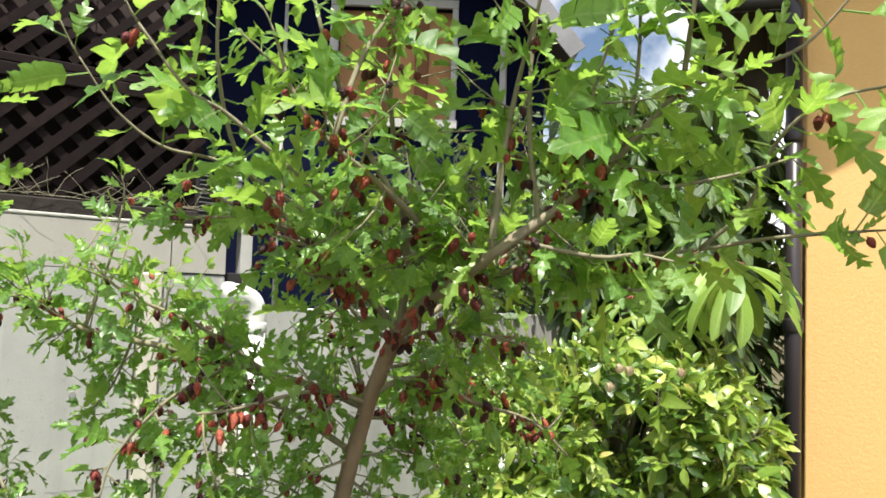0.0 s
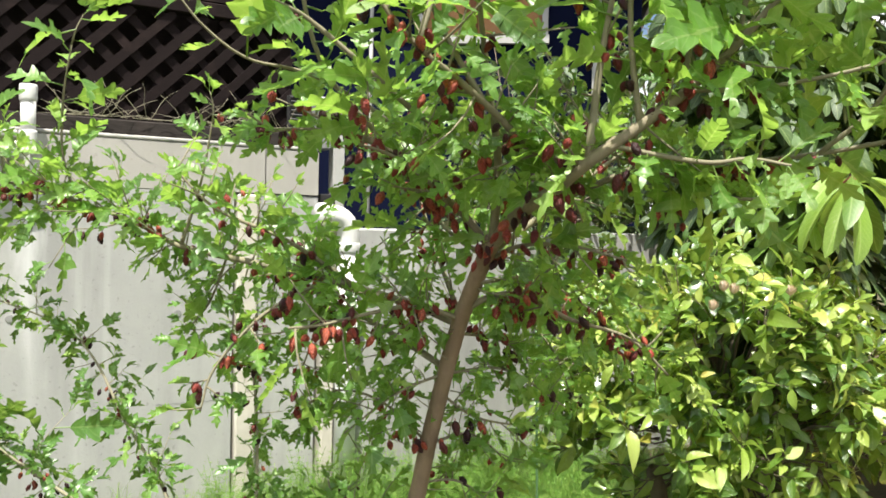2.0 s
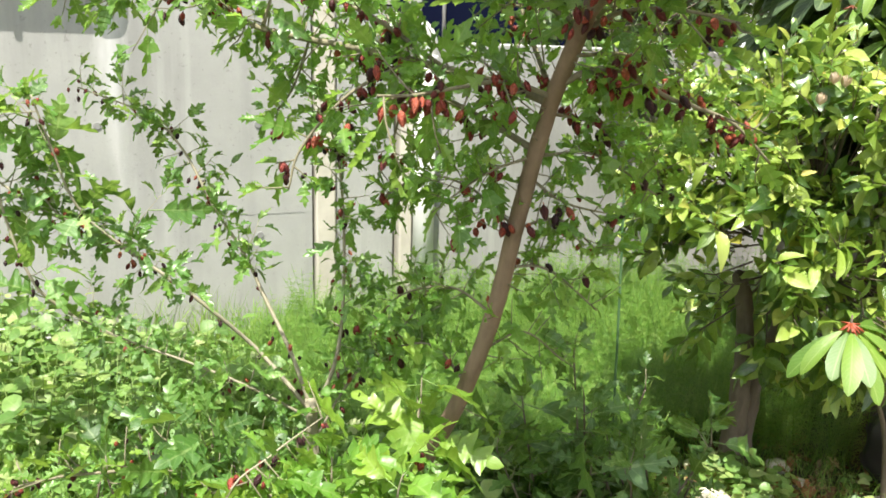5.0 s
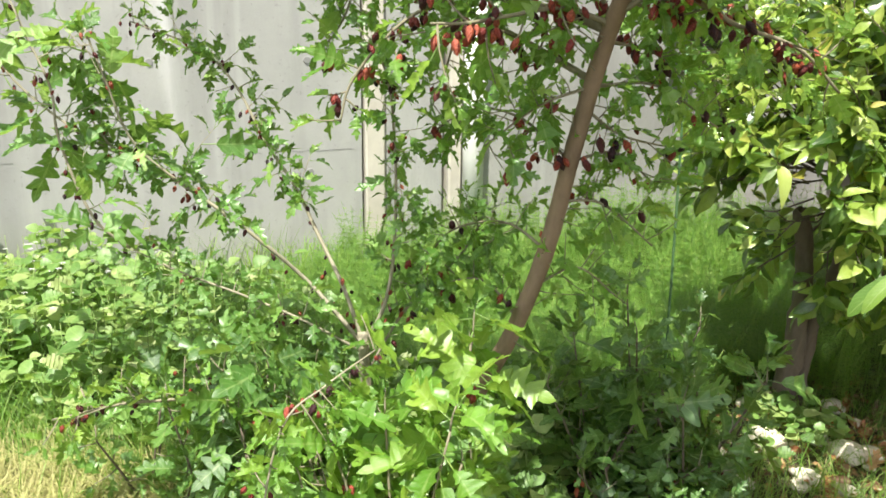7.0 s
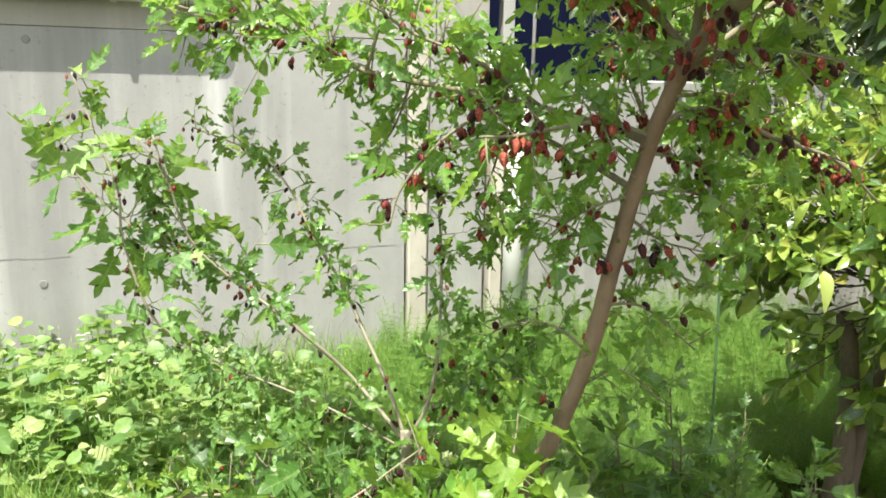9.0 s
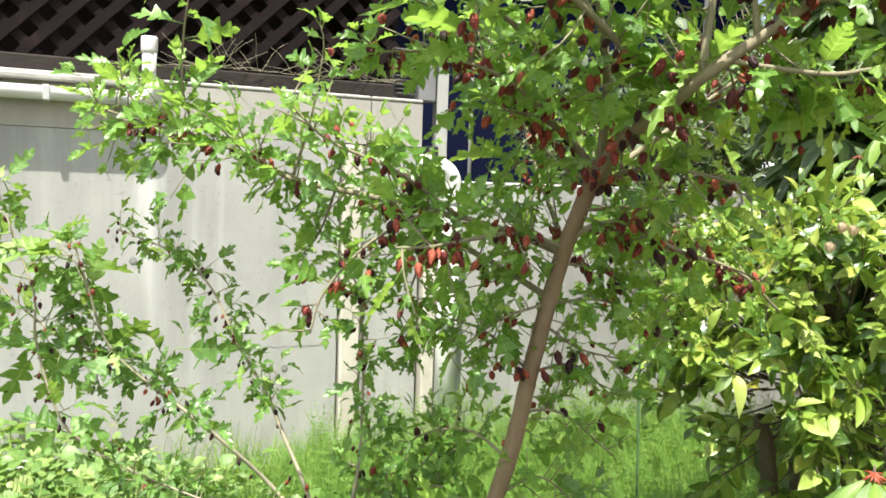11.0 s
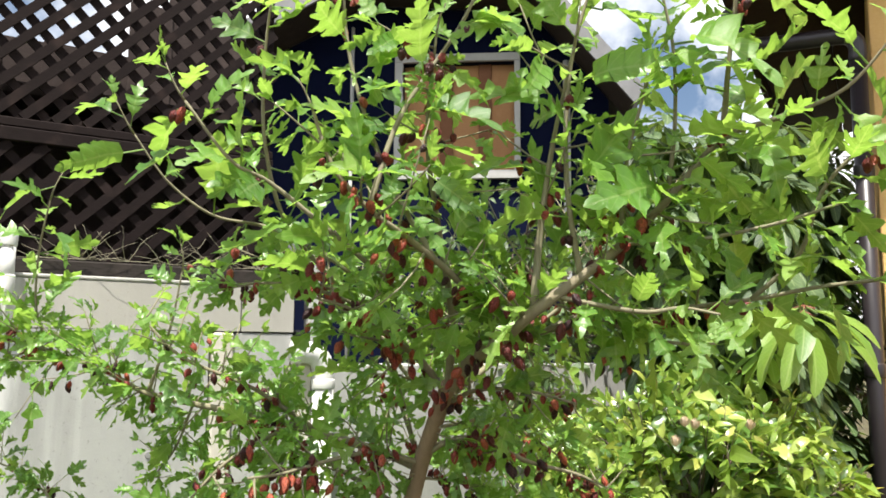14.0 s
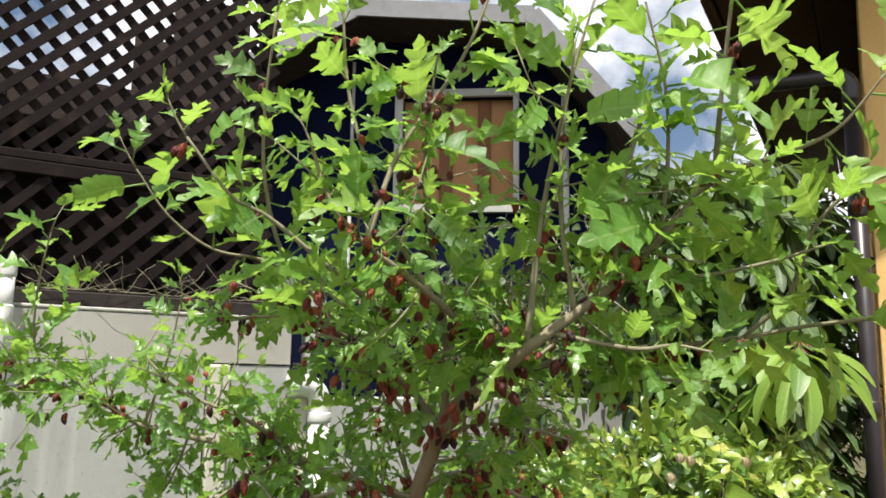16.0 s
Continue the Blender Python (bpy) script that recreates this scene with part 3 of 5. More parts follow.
                h.add(*self.shapes[s])
                meshes[s] = h.mesh("leaf", self.leaf_mat)
            ob = new("leaf", meshes[s])
            ob.parent = holder
            ob.matrix_parent_inverse = (WORLD_OF[self.root.name] if holder is self.root else Matrix()).inverted()
            ob.matrix_basis = m
        if berries:
            rest = Heap()
            plain_shapes = []
            for me in berries:
                co = np.empty(len(me.vertices) * 3)
                me.vertices.foreach_get("co", co)
                plain_shapes.append((co.reshape(-1, 3), [tuple(p.vertices) for p in me.polygons]))
            for i, p in enumerate(sorted(self.fruit, key=lambda q: q.y)):
                m = Matrix.Translation(p) @ Euler((self.r.uniform(-0.6, 0.6), self.r.uniform(-0.6, 0.6), self.r.uniform(0, 6))).to_matrix().to_4x4() @ Matrix.Scale(self.r.uniform(0.55, 0.92) * scale, 4)
                if i < 298:
                    ob = new("berry", self.r.choice(berries))
                    ob.parent = self.root
                    ob.matrix_parent_inverse = WORLD_OF[self.root.name].inverted()
                    ob.matrix_basis = m
                else:
                    a = np.array(m)
                    v, f = self.r.choice(plain_shapes)
                    rest.add(v @ a[:3, :3].T + a[:3, 3], f)
            if rest.n:
                rest.part("fruit", berries[0].materials[0], self.root, "", "stuff")


# ---- ground ----
def ground_height(x, y):
    return GROUND + 0.02 * noise.noise(Vector((x * 1.3, y * 1.3, 0.5))) + 0.012 * noise.noise(Vector((x * 5, y * 5, 2.5)))


def build_ground():
    bm = bmesh.new()
    xs = [-400, -60, -12, -6] + [-4 + 0.16 * i for i in range(51)] + [6, 12, 60, 400]
    ys = [-400, -60, -12, -4, -2, -1] + [-0.5 + 0.16 * i for i in range(46)] + [9, 12, 60, 400]
    grid = [[bm.verts.new((x, y, ground_height(x, y) if abs(x) < 7 and -3 < y < 8 else GROUND)) for x in xs] for y in ys]
    for a, b in zip(grid, grid[1:]):
        for i in range(len(xs) - 1):
            bm.faces.new((a[i], a[i + 1], b[i + 1], b[i]))
    whole("ground", bm, M_SOIL, "dark garden soil under grass and weeds", "ground", "", "structure", True)


build_ground()

# ---- concrete wall ----
W0, WD, WN = Vector((-2.2, 2.7, 0)), Vector((0.7986, 0.6018, 0)), Vector((0.6018, -0.7986, 0))
WALL_M = Matrix.Translation(W0) @ Matrix((WD, -WN, Vector((0, 0, 1)))).transposed().to_4x4()
# local axes of the wall: x along it, y into it, z up


def on_wall(s, out, z):
    return W0 + WD * s + WN * out + Vector((0, 0, z))


def build_wall():
    root = thing("wall_north", on_wall(0, 0, 0), "weathered grey cast concrete garden wall with pale streaks", "wall", "", "structure")
    # cast bays between open joints, with a later pour on top of them, the last bay lower
    edges = [-6.0, -4.2, -2.4, -0.55, 1.43]
    for a, b in zip(edges, edges[1:]):
        bm = bmesh.new()
        box(bm, (a + 0.006, 0, -0.3), (b - 0.006, 0.18, 1.408), WALL_M, 0.0015)
        part("panel", bm, M_CONC, root)
    for a, b in zip(edges[:-1] + [1.556], edges[1:-1] + [1.556, 1.796]):
        bm = bmesh.new()
        box(bm, (a + 0.003, -0.001, 1.41), (b - 0.003, 0.18, 1.598), WALL_M, 0.0015)
        part("panel", bm, M_CONC_TOP, root, "browner upper pour of the concrete wall")
        bm = bmesh.new()
        box(bm, (a + 0.002, -0.004, 1.6), (b - 0.002, 0.2, 1.617), WALL_M, 0.006)
        part("coping", bm, M_CAP, root, "pale worn concrete coping")
    bm = bmesh.new()
    box(bm, (1.532, 0.004, -0.3), (1.796, 0.18, 1.404), WALL_M, 0.006)
    part("panel", bm, M_CONC, root)
    bm = bmesh.new()
    box(bm, (1.436, -0.018, -0.3), (1.524, 0.14, 1.404), WALL_M, 0.008)
    part("pilaster", bm, M_CREAM, root, "cream painted narrow pier")
    bm = bmesh.new()
    box(bm, (1.814, -0.025, -0.3), (1.877, 0.12, 1.29), WALL_M, 0.008)
    part("pilaster", bm, M_CREAM, root, "cream painted narrow pier")
    bm = bmesh.new()
    box(bm, (1.881, 0.05, -0.3), (5.5, 0.22, 1.27), WALL_M, 0.008)
    part("panel", bm, M_CONC, root)
    # ledge that stands out under the coping as far as the thin pipe's end
    bm = bmesh.new()
    box(bm, (-6.0, -0.064, 1.576), (0.622, -0.006, 1.6), WALL_M, 0.006)
    part("ledge", bm, M_CAP, root, "pale projecting concrete ledge")
    # backing that keeps the joints dark
    bm = bmesh.new()
    box(bm, (-6, 0.19, -0.3), (1.87, 0.24, 1.55), WALL_M)
    part("backing", bm, M_HOLE, root)
    # plugged tie holes
    for s in [-1.8 + 0.6 * i for i in range(6)]:
        for z in (0.46, 0.915, 1.36):
            bm = bmesh.new()
            c = on_wall(s, 0.001, z)
            vs, fs = tube([c - WN * 0.01, c + WN * 0.0005, c + WN * 0.0025], 0.0155, 0.013, 12)
            bv = [bm.verts.new(v) for v in vs]
            for f in fs:
                bm.faces.new([bv[i] for i in f])
            part("plug", bm, M_TIE, root)
    # shrinkage cracks and one cold joint
    r = random.Random(3)
    for s0, s1, z0 in ((1.12, 1.39, 0.548), (-0.2, 0.1, 0.56), (0.88, 1.0, 0.55)):
        h = Heap()
        n = 24
        pts = [on_wall(s0 + (s1 - s0) * i / n, 0.0012, z0 + 0.006 * noise.noise(Vector((i * 0.4, s0, 0)))) for i in range(n + 1)]
        vs = []
        for p in pts:
            w = 0.0007 + r.random() * 0.0013
            vs += [p + Vector((0, 0, w)), p - Vector((0, 0, w))]
        h.add(vs, [(2 * i, 2 * i + 1, 2 * i + 3, 2 * i + 2) for i in range(n)])
        h.part("crack", M_TIE, root, "", "", False)


build_wall()


# ---- pipes on the wall ----
def build_downpipe():
    c = on_wall(1.918, 0.05, 0)
    root = thing("downpipe", c + Vector((0, 0, GROUND)), "white plastic drain pipe with an elbow, standing against the wall", "pipe")
    u = Vector((0, 0, 1))
    part("pipe", pipe_bm([c + u * (GROUND - 0.1), c + u * 1.2], 0.047, 24, 1, False), M_PVC, root, "", True)
    el = [c + u * 1.19, c + u * 1.24, c + u * 1.285 - WD * 0.012, c + u * 1.315 - WD * 0.045, c + u * 1.325 - WD * 0.1, c + u * 1.325 - WD * 0.145]
    part("elbow", pipe_bm(el, 0.049, 24, 4), M_PVC, root, "", True)
    bm = ring_bm(bmesh.new(), c + u * 1.185, u, 0.048, 0.053, 0.045, 24)
    part("collar", bm, M_PVC, root, "", True)
    bm = ring_bm(bmesh.new(), c + u * 1.325 - WD * 0.125, WD, 0.049, 0.054, 0.04, 24)
    part("collar", bm, M_PVC, root, "", True)
    bm = ring_bm(bmesh.new(), c + u * 0.62, u, 0.0475, 0.051, 0.022, 24)
    part("clip", bm, M_GREYP, root, "grey pipe clip", True)


def build_overflow():
    """The thin white pipe with an elbow at the wall's top."""
    root = thing("overflow_pipe", on_wall(0.655, 0.1, 1.5), "thin white plastic pipe with an upturned end along the wall top", "pipe")
    u = Vector((0, 0, 1))
    c = on_wall(0.652, 0.062, 0)
    part("pipe", pipe_bm([c + u * 1.56, c + u * 1.72], 0.026, 18, 1, False), M_PVC, root, "", True)
    part("elbow", pipe_bm([c + u * 1.6, c + u * 1.565, c + u * 1.538 - WD * 0.012, c + u * 1.53 - WD * 0.04, c + u * 1.53 - WD * 0.075], 0.03, 18, 4), M_PVC, root, "", True)
    part("pipe", pipe_bm([c + u * 1.53 - WD * 0.06, c + u * 1.53 - WD * 2.2], 0.026, 18, 1, False), M_PVC, root, "", True)
    bm = ring_bm(bmesh.new(), c + u * 1.735, u, 0.0265, 0.031, 0.06, 18)
    part("cap", bm, M_PVC, root, "", True)
    for s in (0.35, 1.1, 1.9):
        bm = bmesh.new()
        p = c + u * 1.53 - WD * s
        box(bm, (-0.012, -0.03, -0.028), (0.012, 0.06, 0.028), Matrix.Translation(p) @ WALL_M.to_3x3().to_4x4(), 0.003)
        part("clip", bm, M_GREYP, root, "grey pipe clip")


build_downpipe()
build_overflow()


def build_post():
    root = thing("fence_post", on_wall(1.83, -0.1, 1.6), "stout grey square post standing at the end of the wall top", "post")
    bm = bmesh.new()
    box(bm, (1.775, 0.06, 1.619), (1.88, 0.15, 1.83), WALL_M, 0.006)
    part("shaft", bm, M_FASC, root)
    bm = bmesh.new()
    box(bm, (1.768, 0.053, 1.832), (1.887, 0.157, 1.85), WALL_M, 0.005)
    part("cap", bm, M_GREYP, root)
    root = thing("fence_post", on_wall(1.92, -0.11, 1.27), "slim off-white post standing on the low end of the wall", "post")
    bm = bmesh.new()
    box(bm, (1.895, 0.08, 1.27), (1.95, 0.14, 1.79), WALL_M, 0.004)
    part("shaft", bm, M_FRAME, root)
    # solid dark box in place of the dark gap above the pipe elbow
    bm = bmesh.new()
    box(bm, (1.815, 0.045, 1.36), (1.894, 0.16, 1.42), WALL_M, 0.004)
    part("dark_slot", bm, M_HOLE, root, "dark block standing in for the black slot beside the pipe")
    # small louvred box beside the stout post
    root = thing("louvred_vent", on_wall(1.715, -0.03, 1.619), "small dark grey louvred vent box on the wall top", "vent")
    bm = bmesh.new()
    box(bm, (1.664, 0.035, 1.619), (1.768, 0.064, 1.84), WALL_M, 0.004)
    part("body", bm, M_HOLE, root)
    for i in range(11):
        bm = bmesh.new()
        m = WALL_M @ Matrix.Translation((0, 0.026, 1.635 + 0.019 * i)) @ Matrix.Rotation(radians(-35), 4, "X")
        box(bm, (1.668, -0.012, -0.002), (1.764, 0.01, 0.002), m)
        part("slat", bm, M_VENT, root)


build_post()


# ---- lattice ----
def clip_slat(cx, cz, ang, lo, hi):
    """The stretch of a line through (cx, cz) that lies in a rectangle."""
    dx, dz = math.cos(ang), math.sin(ang)
    t0, t1 = -9.0, 9.0
    for c, d, a, b in ((cx, dx, lo[0], hi[0]), (cz, dz, lo[1], hi[1])):
        if abs(d) < 1e-6:
            if not a < c < b:
                return None
            continue
        u, v = (a - c) / d, (b - c) / d
        t0, t1 = max(t0, min(u, v)), min(t1, max(u, v))
    return (t0, t1) if t1 - t0 > 0.03 else None


def build_lattice():
    root = thing("lattice_fence", on_wall(0.5, -0.1, 1.625), "tall dark-stained wooden lattice fence on the concrete wall", "fence")
    back = 0.1
    s0, s1, z0, zm, z1 = -2.4, 1.7, 1.68, 2.18, 3.35

    def rail(a, b, y0, y1, label=""):
        bm = bmesh.new()
        box(bm, (a[0], y0, a[1]), (b[0], y1, b[1]), WALL_M, 0.004)
        part("rail", bm, M_LATT, root, label)

    bm = bmesh.new()
    box(bm, (s0, back - 0.06, 1.619), (s1, back + 0.04, 1.678), WALL_M, 0.006)
    part("sill_board", bm, M_SILL, root, "weathered grey bottom board")
    rail((s0, zm - 0.045), (s1, zm + 0.01), back - 0.03, back + 0.03)
    rail((s0, zm + 0.014), (s1, zm + 0.05), back - 0.022, back + 0.02)
    rail((s0, z1), (s1, z1 + 0.06), back - 0.03, back + 0.03)
    for s in (s0, -0.6, s1 - 0.06):
        bm = bmesh.new()
        box(bm, (s, back + 0.042, 1.619), (s + 0.07, back + 0.11, z1 + 0.06), WALL_M, 0.005)
        part("post", bm, M_LATT, root)
    jit = random.Random(5)
    for lo, hi, angs, gap, wid in (((s0, z0), (s1, zm - 0.05), (45, -45), 0.092, 0.038), ((s0, zm + 0.055), (s1, z1), (45, -45), 0.08, 0.036)):
        cx, cz = (lo[0] + hi[0]) / 2, (lo[1] + hi[1]) / 2
        for layer, deg in enumerate(angs):
            a = radians(deg)
            n = int((hi[0] - lo[0] + hi[1] - lo[1]) / gap / 2) + 4
            for i in range(-n, n + 1):
                px, pz = cx - math.sin(a) * gap * i, cz + math.cos(a) * gap * i
                aa = a + jit.uniform(-0.012, 0.012)
                cut = clip_slat(px, pz, aa, lo, hi)
                if not cut:
                    continue
                t0, t1 = cut
                m = WALL_M @ Matrix.Translation((px, 0, pz)) @ Matrix.Rotation(-aa, 4, "Y")
                y = back - 0.016 + layer * 0.015
                bm = bmesh.new()
                box(bm, (t0, y, -wid / 2 * jit.uniform(0.9, 1.08)), (t1, y + 0.014, wid / 2), m)
                part("slat", bm, M_LATT, root)


build_lattice()


def build_shed():
    """Dark boards behind the lattice, with a roof and end walls added to keep them unlit."""
    root = thing("backing_shed", on_wall(0, -1.0, 0), "dark timber boards behind the lattice, under a roof added for shade", "shed")
    for i in range(22):
        bm = bmesh.new()
        s = -2.6 + i * 0.2
        box(bm, (s, 0.95 - 0.014 * (i % 2), 0.0), (s + 0.22, 0.963 - 0.014 * (i % 2), 2.85 + 0.6 * min(1.0, max(0.0, (s - 1.1) / 0.2))), WALL_M, 0.002)
        part("board", bm, M_SHED, root)
    # unseen roof and end walls, added to keep daylight off the boards
    bm = bmesh.new()
    tilt = WALL_M @ Matrix.Translation((0, 0.2, 2.36)) @ Matrix.Rotation(radians(10), 4, "X")
    box(bm, (-2.7, 0.0, 0), (1.66, 1.0, 0.05), tilt, 0.005)
    part("roof", bm, M_SHED, root)
    bm = bmesh.new()
    box(bm, (1.66, 0.26, 0.0), (1.7, 0.97, 2.4), WALL_M, 0.004)
    part("side_wall", bm, M_SHED, root)
    bm = bmesh.new()
    box(bm, (-2.7, 0.26, 0.0), (-2.66, 0.97, 2.4), WALL_M, 0.004)
    part("side_wall", bm, M_SHED, root)


build_shed()


# ---- navy house beyond the wall ----
def build_navy_house():
    y = 7.0
    root = thing("navy_house", (-0.4, y, 0), "dark navy house with a clipped gable and grey fascia boards", "house")

    def slab(pts, y0, y1):
        bm = bmesh.new()
        f = [bm.verts.new((x, y0, z)) for x, z in pts]
        b = [bm.verts.new((x, y1, z)) for x, z in pts]
        bm.faces.new(f)
        bm.faces.new(b[::-1])
        for i in range(len(pts)):
            j = (i + 1) % len(pts)
            bm.faces.new((f[j], f[i], b[i], b[j]))
        bmesh.ops.recalc_face_normals(bm, faces=bm.faces)
        return bm

    # wall with a window opening, in four pieces
    wx0, wx1, wz0, wz1 = -0.785, 0.165, 2.83, 3.78
    knots = [(-2.7, 3.52), (-1.089, 4.335), (0.311, 4.23), (1.1, 3.27)]

    def under(x):
        """Height of the wall's top below the roof."""
        for (ax, az), (bx, bz) in zip(knots, knots[1:]):
            if ax <= x <= bx:
                return az + (bz - az) * (x - ax) / (bx - ax) - 0.03
        return 3.2

    part("wall", slab([(-2.5, 0), (-2.5, under(-2.5)), (-1.089, under(-1.089)), (wx0, under(wx0)), (wx0, 0)], y, y + 0.2), M_NAVY, root)
    part("wall", slab([(wx1, 0), (wx1, under(wx1)), (0.311, under(0.311)), (0.95, under(0.95)), (0.95, 0)], y, y + 0.2), M_NAVY, root)
    part("wall", slab([(wx0, 0), (wx0, wz0), (wx1, wz0), (wx1, 0)], y, y + 0.2), M_NAVY, root)
    part("wall", slab([(wx0, wz1), (wx0, under(wx0)), (wx1, under(wx1)), (wx1, wz1)], y, y + 0.2), M_NAVY, root)
    part("side_wall", slab([(-2.5, 0), (-2.5, 3.58), (-2.35, 3.64), (-2.35, 0)], y + 0.204, y + 6), M_NAVY, root)
    part("side_wall", slab([(0.8, 0), (0.8, 3.58), (0.95, 3.4), (0.95, 0)], y + 0.204, y + 6), M_NAVY, root)
    # roof planes and fascia, standing out over the wall
    ridge = list(zip(knots, knots[1:]))
    face = 0.0
    for (ax, az), (bx, bz) in ridge:
        nx, nz = -(bz - az), bx - ax
        k = 0.09 / math.hypot(nx, nz)
        part("roof", slab([(ax, az + 0.004), (bx, bz + 0.004), (bx + nx * k, bz + nz * k), (ax + nx * k, az + nz * k)], y - 0.55, y + 6), M_ROOF, root)
        part("soffit", slab([(ax, az - 0.02), (bx, bz - 0.02), (bx, bz), (ax, az)], y - 0.546, y - 0.004), M_SHED, root)
        k = 0.1 / math.hypot(nx, nz)
        dn = 0.045 / 0.1
        ex, ez = (bx - ax) * 0.02, (bz - az) * 0.02
        ax, az, bx, bz = ax - ex, az - ez, bx + ex, bz + ez
        face += 0.003
        part("fascia", slab([(ax - nx * k * dn, az - nz * k * dn), (bx - nx * k * dn, bz - nz * k * dn), (bx + nx * k, bz + nz * k), (ax + nx * k, az + nz * k)], y - 0.58 - face, y - 0.554 - face), M_FASC, root, "weathered grey fascia board")
    win = part("window", slab([(wx0 - 0.06, wz0 - 0.07), (wx0 - 0.06, wz0 - 0.002), (wx1 + 0.06, wz0 - 0.002), (wx1 + 0.06, wz0 - 0.07)], y - 0.06, y - 0.003), M_FRAME, root, "off-white window with tan wooden shutters")
    for a, b in (((wx0 - 0.07, wz0), (wx0, wz1)), ((wx1, wz0), (wx1 + 0.05, wz1)), ((wx0 - 0.07, wz1 + 0.002), (wx1 + 0.05, wz1 + 0.07))):
        bm = bmesh.new()
        box(bm, (a[0], y - 0.035, a[1]), (b[0], y + 0.05, b[1]), None, 0.004)
        part("frame", bm, M_FRAME, win)
    # wooden shutters in the opening: boards and stiles
    for x0, x1 in ((wx0, -0.47), (-0.36, -0.14), (-0.03, wx1)):
        bm = bmesh.new()
        box(bm, (x0, y + 0.08, wz0), (x1, y + 0.1, wz1), None, 0.004)
        part("panel", bm, M_TAN, win)
    for x0, x1 in ((-0.47, -0.36), (-0.14, -0.03)):
        bm = bmesh.new()
        box(bm, (x0, y + 0.06, wz0), (x1, y + 0.096, wz1), None, 0.004)
        part("stile", bm, M_STILE, win)
    for x, rr in ((-1.22, 0.016), (0.6, 0.03)):
        part("downpipe", pipe_bm([(x, y - 0.05, 0), (x, y - 0.05, 4.1 if x < 0 else 3.75)], rr, 12, 1, False), M_FRAME, root, "pale vertical drain pipe", True)


build_navy_house()

# ---- ochre house ----
HA, HB = Vector((0.93, -0.368, 0)), Vector((0.368, 0.93, 0))
HC = Vector((1.455, 3.106, 0))
HOUSE_M = Matrix.Translation(HC) @ Matrix((HA, HB, Vector((0, 0, 1)))).transposed().to_4x4()


def build_ochre_house():
    root = thing("ochre_house", HC, "ochre rough-stuccoed house gable under dark brown sloping eaves", "house")

    def profile(pts, b0, b1):
        """A slab whose outline lies across the gable (along it, up), between two depths."""
        bm = bmesh.new()
        f = [bm.verts.new(HOUSE_M @ Vector((a, b0, z))) for a, z in pts]
        k = [bm.verts.new(HOUSE_M @ Vector((a, b1, z))) for a, z in pts]
        bm.faces.new(f)
        bm.faces.new(k[::-1])
        for i in range(len(pts)):
            j = (i + 1) % len(pts)
            bm.faces.new((f[j], f[i], k[i], k[j]))
        bmesh.ops.recalc_face_normals(bm, faces=bm.faces)
        bmesh.ops.bevel(bm, geom=bm.edges[:], offset=0.004, segments=1, affect="EDGES", profile=0.5)
        return bm

    slope, foot, far = 0.49, 2.9, 3.1

    def at(a, lift=0.0):
        return (a, foot + slope * a + lift)

    part("wall", profile([(0, -0.2), at(0), at(4), (4, -0.2)], 0, 0.2), M_STUC, root)
    part("side_wall", profile([(0, -0.2), at(0), at(0.2), (0.2, -0.2)], 0.204, far - 0.3), M_STUC, root)
    part("back_wall", profile([(0.204, -0.2), at(0.204), at(4), (4, -0.2)], far - 0.5, far - 0.3), M_STUC, root)
    # boards under the roof, laid across the slope
    edges = [-0.45 + 0.15 * i for i in range(11)] + [1.6, 2.4, 3.2, 4.0]
    for a, b in zip(edges, edges[1:]):
        part("soffit_board", profile([at(a + 0.003, 0.004), at(b, 0.004), at(b, 0.024), at(a + 0.003, 0.024)], -0.385, far), M_SOFF, root)
    part("fascia", profile([at(-0.478, -0.03), at(-0.454, -0.03), at(-0.454, 0.12), at(-0.478, 0.12)], -0.385, far), M_SOFF, root)
    part("barge_board", profile([at(-0.478, -0.03), at(4, -0.03), at(4, 0.12), at(-0.478, 0.12)], -0.415, -0.389), M_SOFF, root)
    part("roof", profile([at(-0.5, 0.124), at(4, 0.124), at(4, 0.2), at(-0.5, 0.2)], -0.435, far + 0.03), M_ROOF, root)
    c = HOUSE_M @ Vector((-0.04, -0.035, 0))
    u = Vector((0, 0, 1))
    pipe = part("downpipe", pipe_bm([c + u * -0.1, c + u * 2.36], 0.0285, 20, 1, False), M_BLACK, root, "dark brown plastic drain pipe", True)
    part("elbow", pipe_bm([c + u * 2.34, c + u * 2.4, c + u * 2.43 - HA * 0.02, c + u * 2.44 - HA * 0.06, c + u * 2.45 - HA * 0.3, c + u * 2.48 - HA * 0.38, c + u * 2.6 - HA * 0.42], 0.0295, 20, 5), M_BLACK, pipe, "", True)
    for z in (0.5, 1.28, 1.95):
        part("collar", ring_bm(bmesh.new(), c + u * z, u, 0.029, 0.034, 0.05, 20), M_BLACK, pipe, "", True)


build_ochre_house()


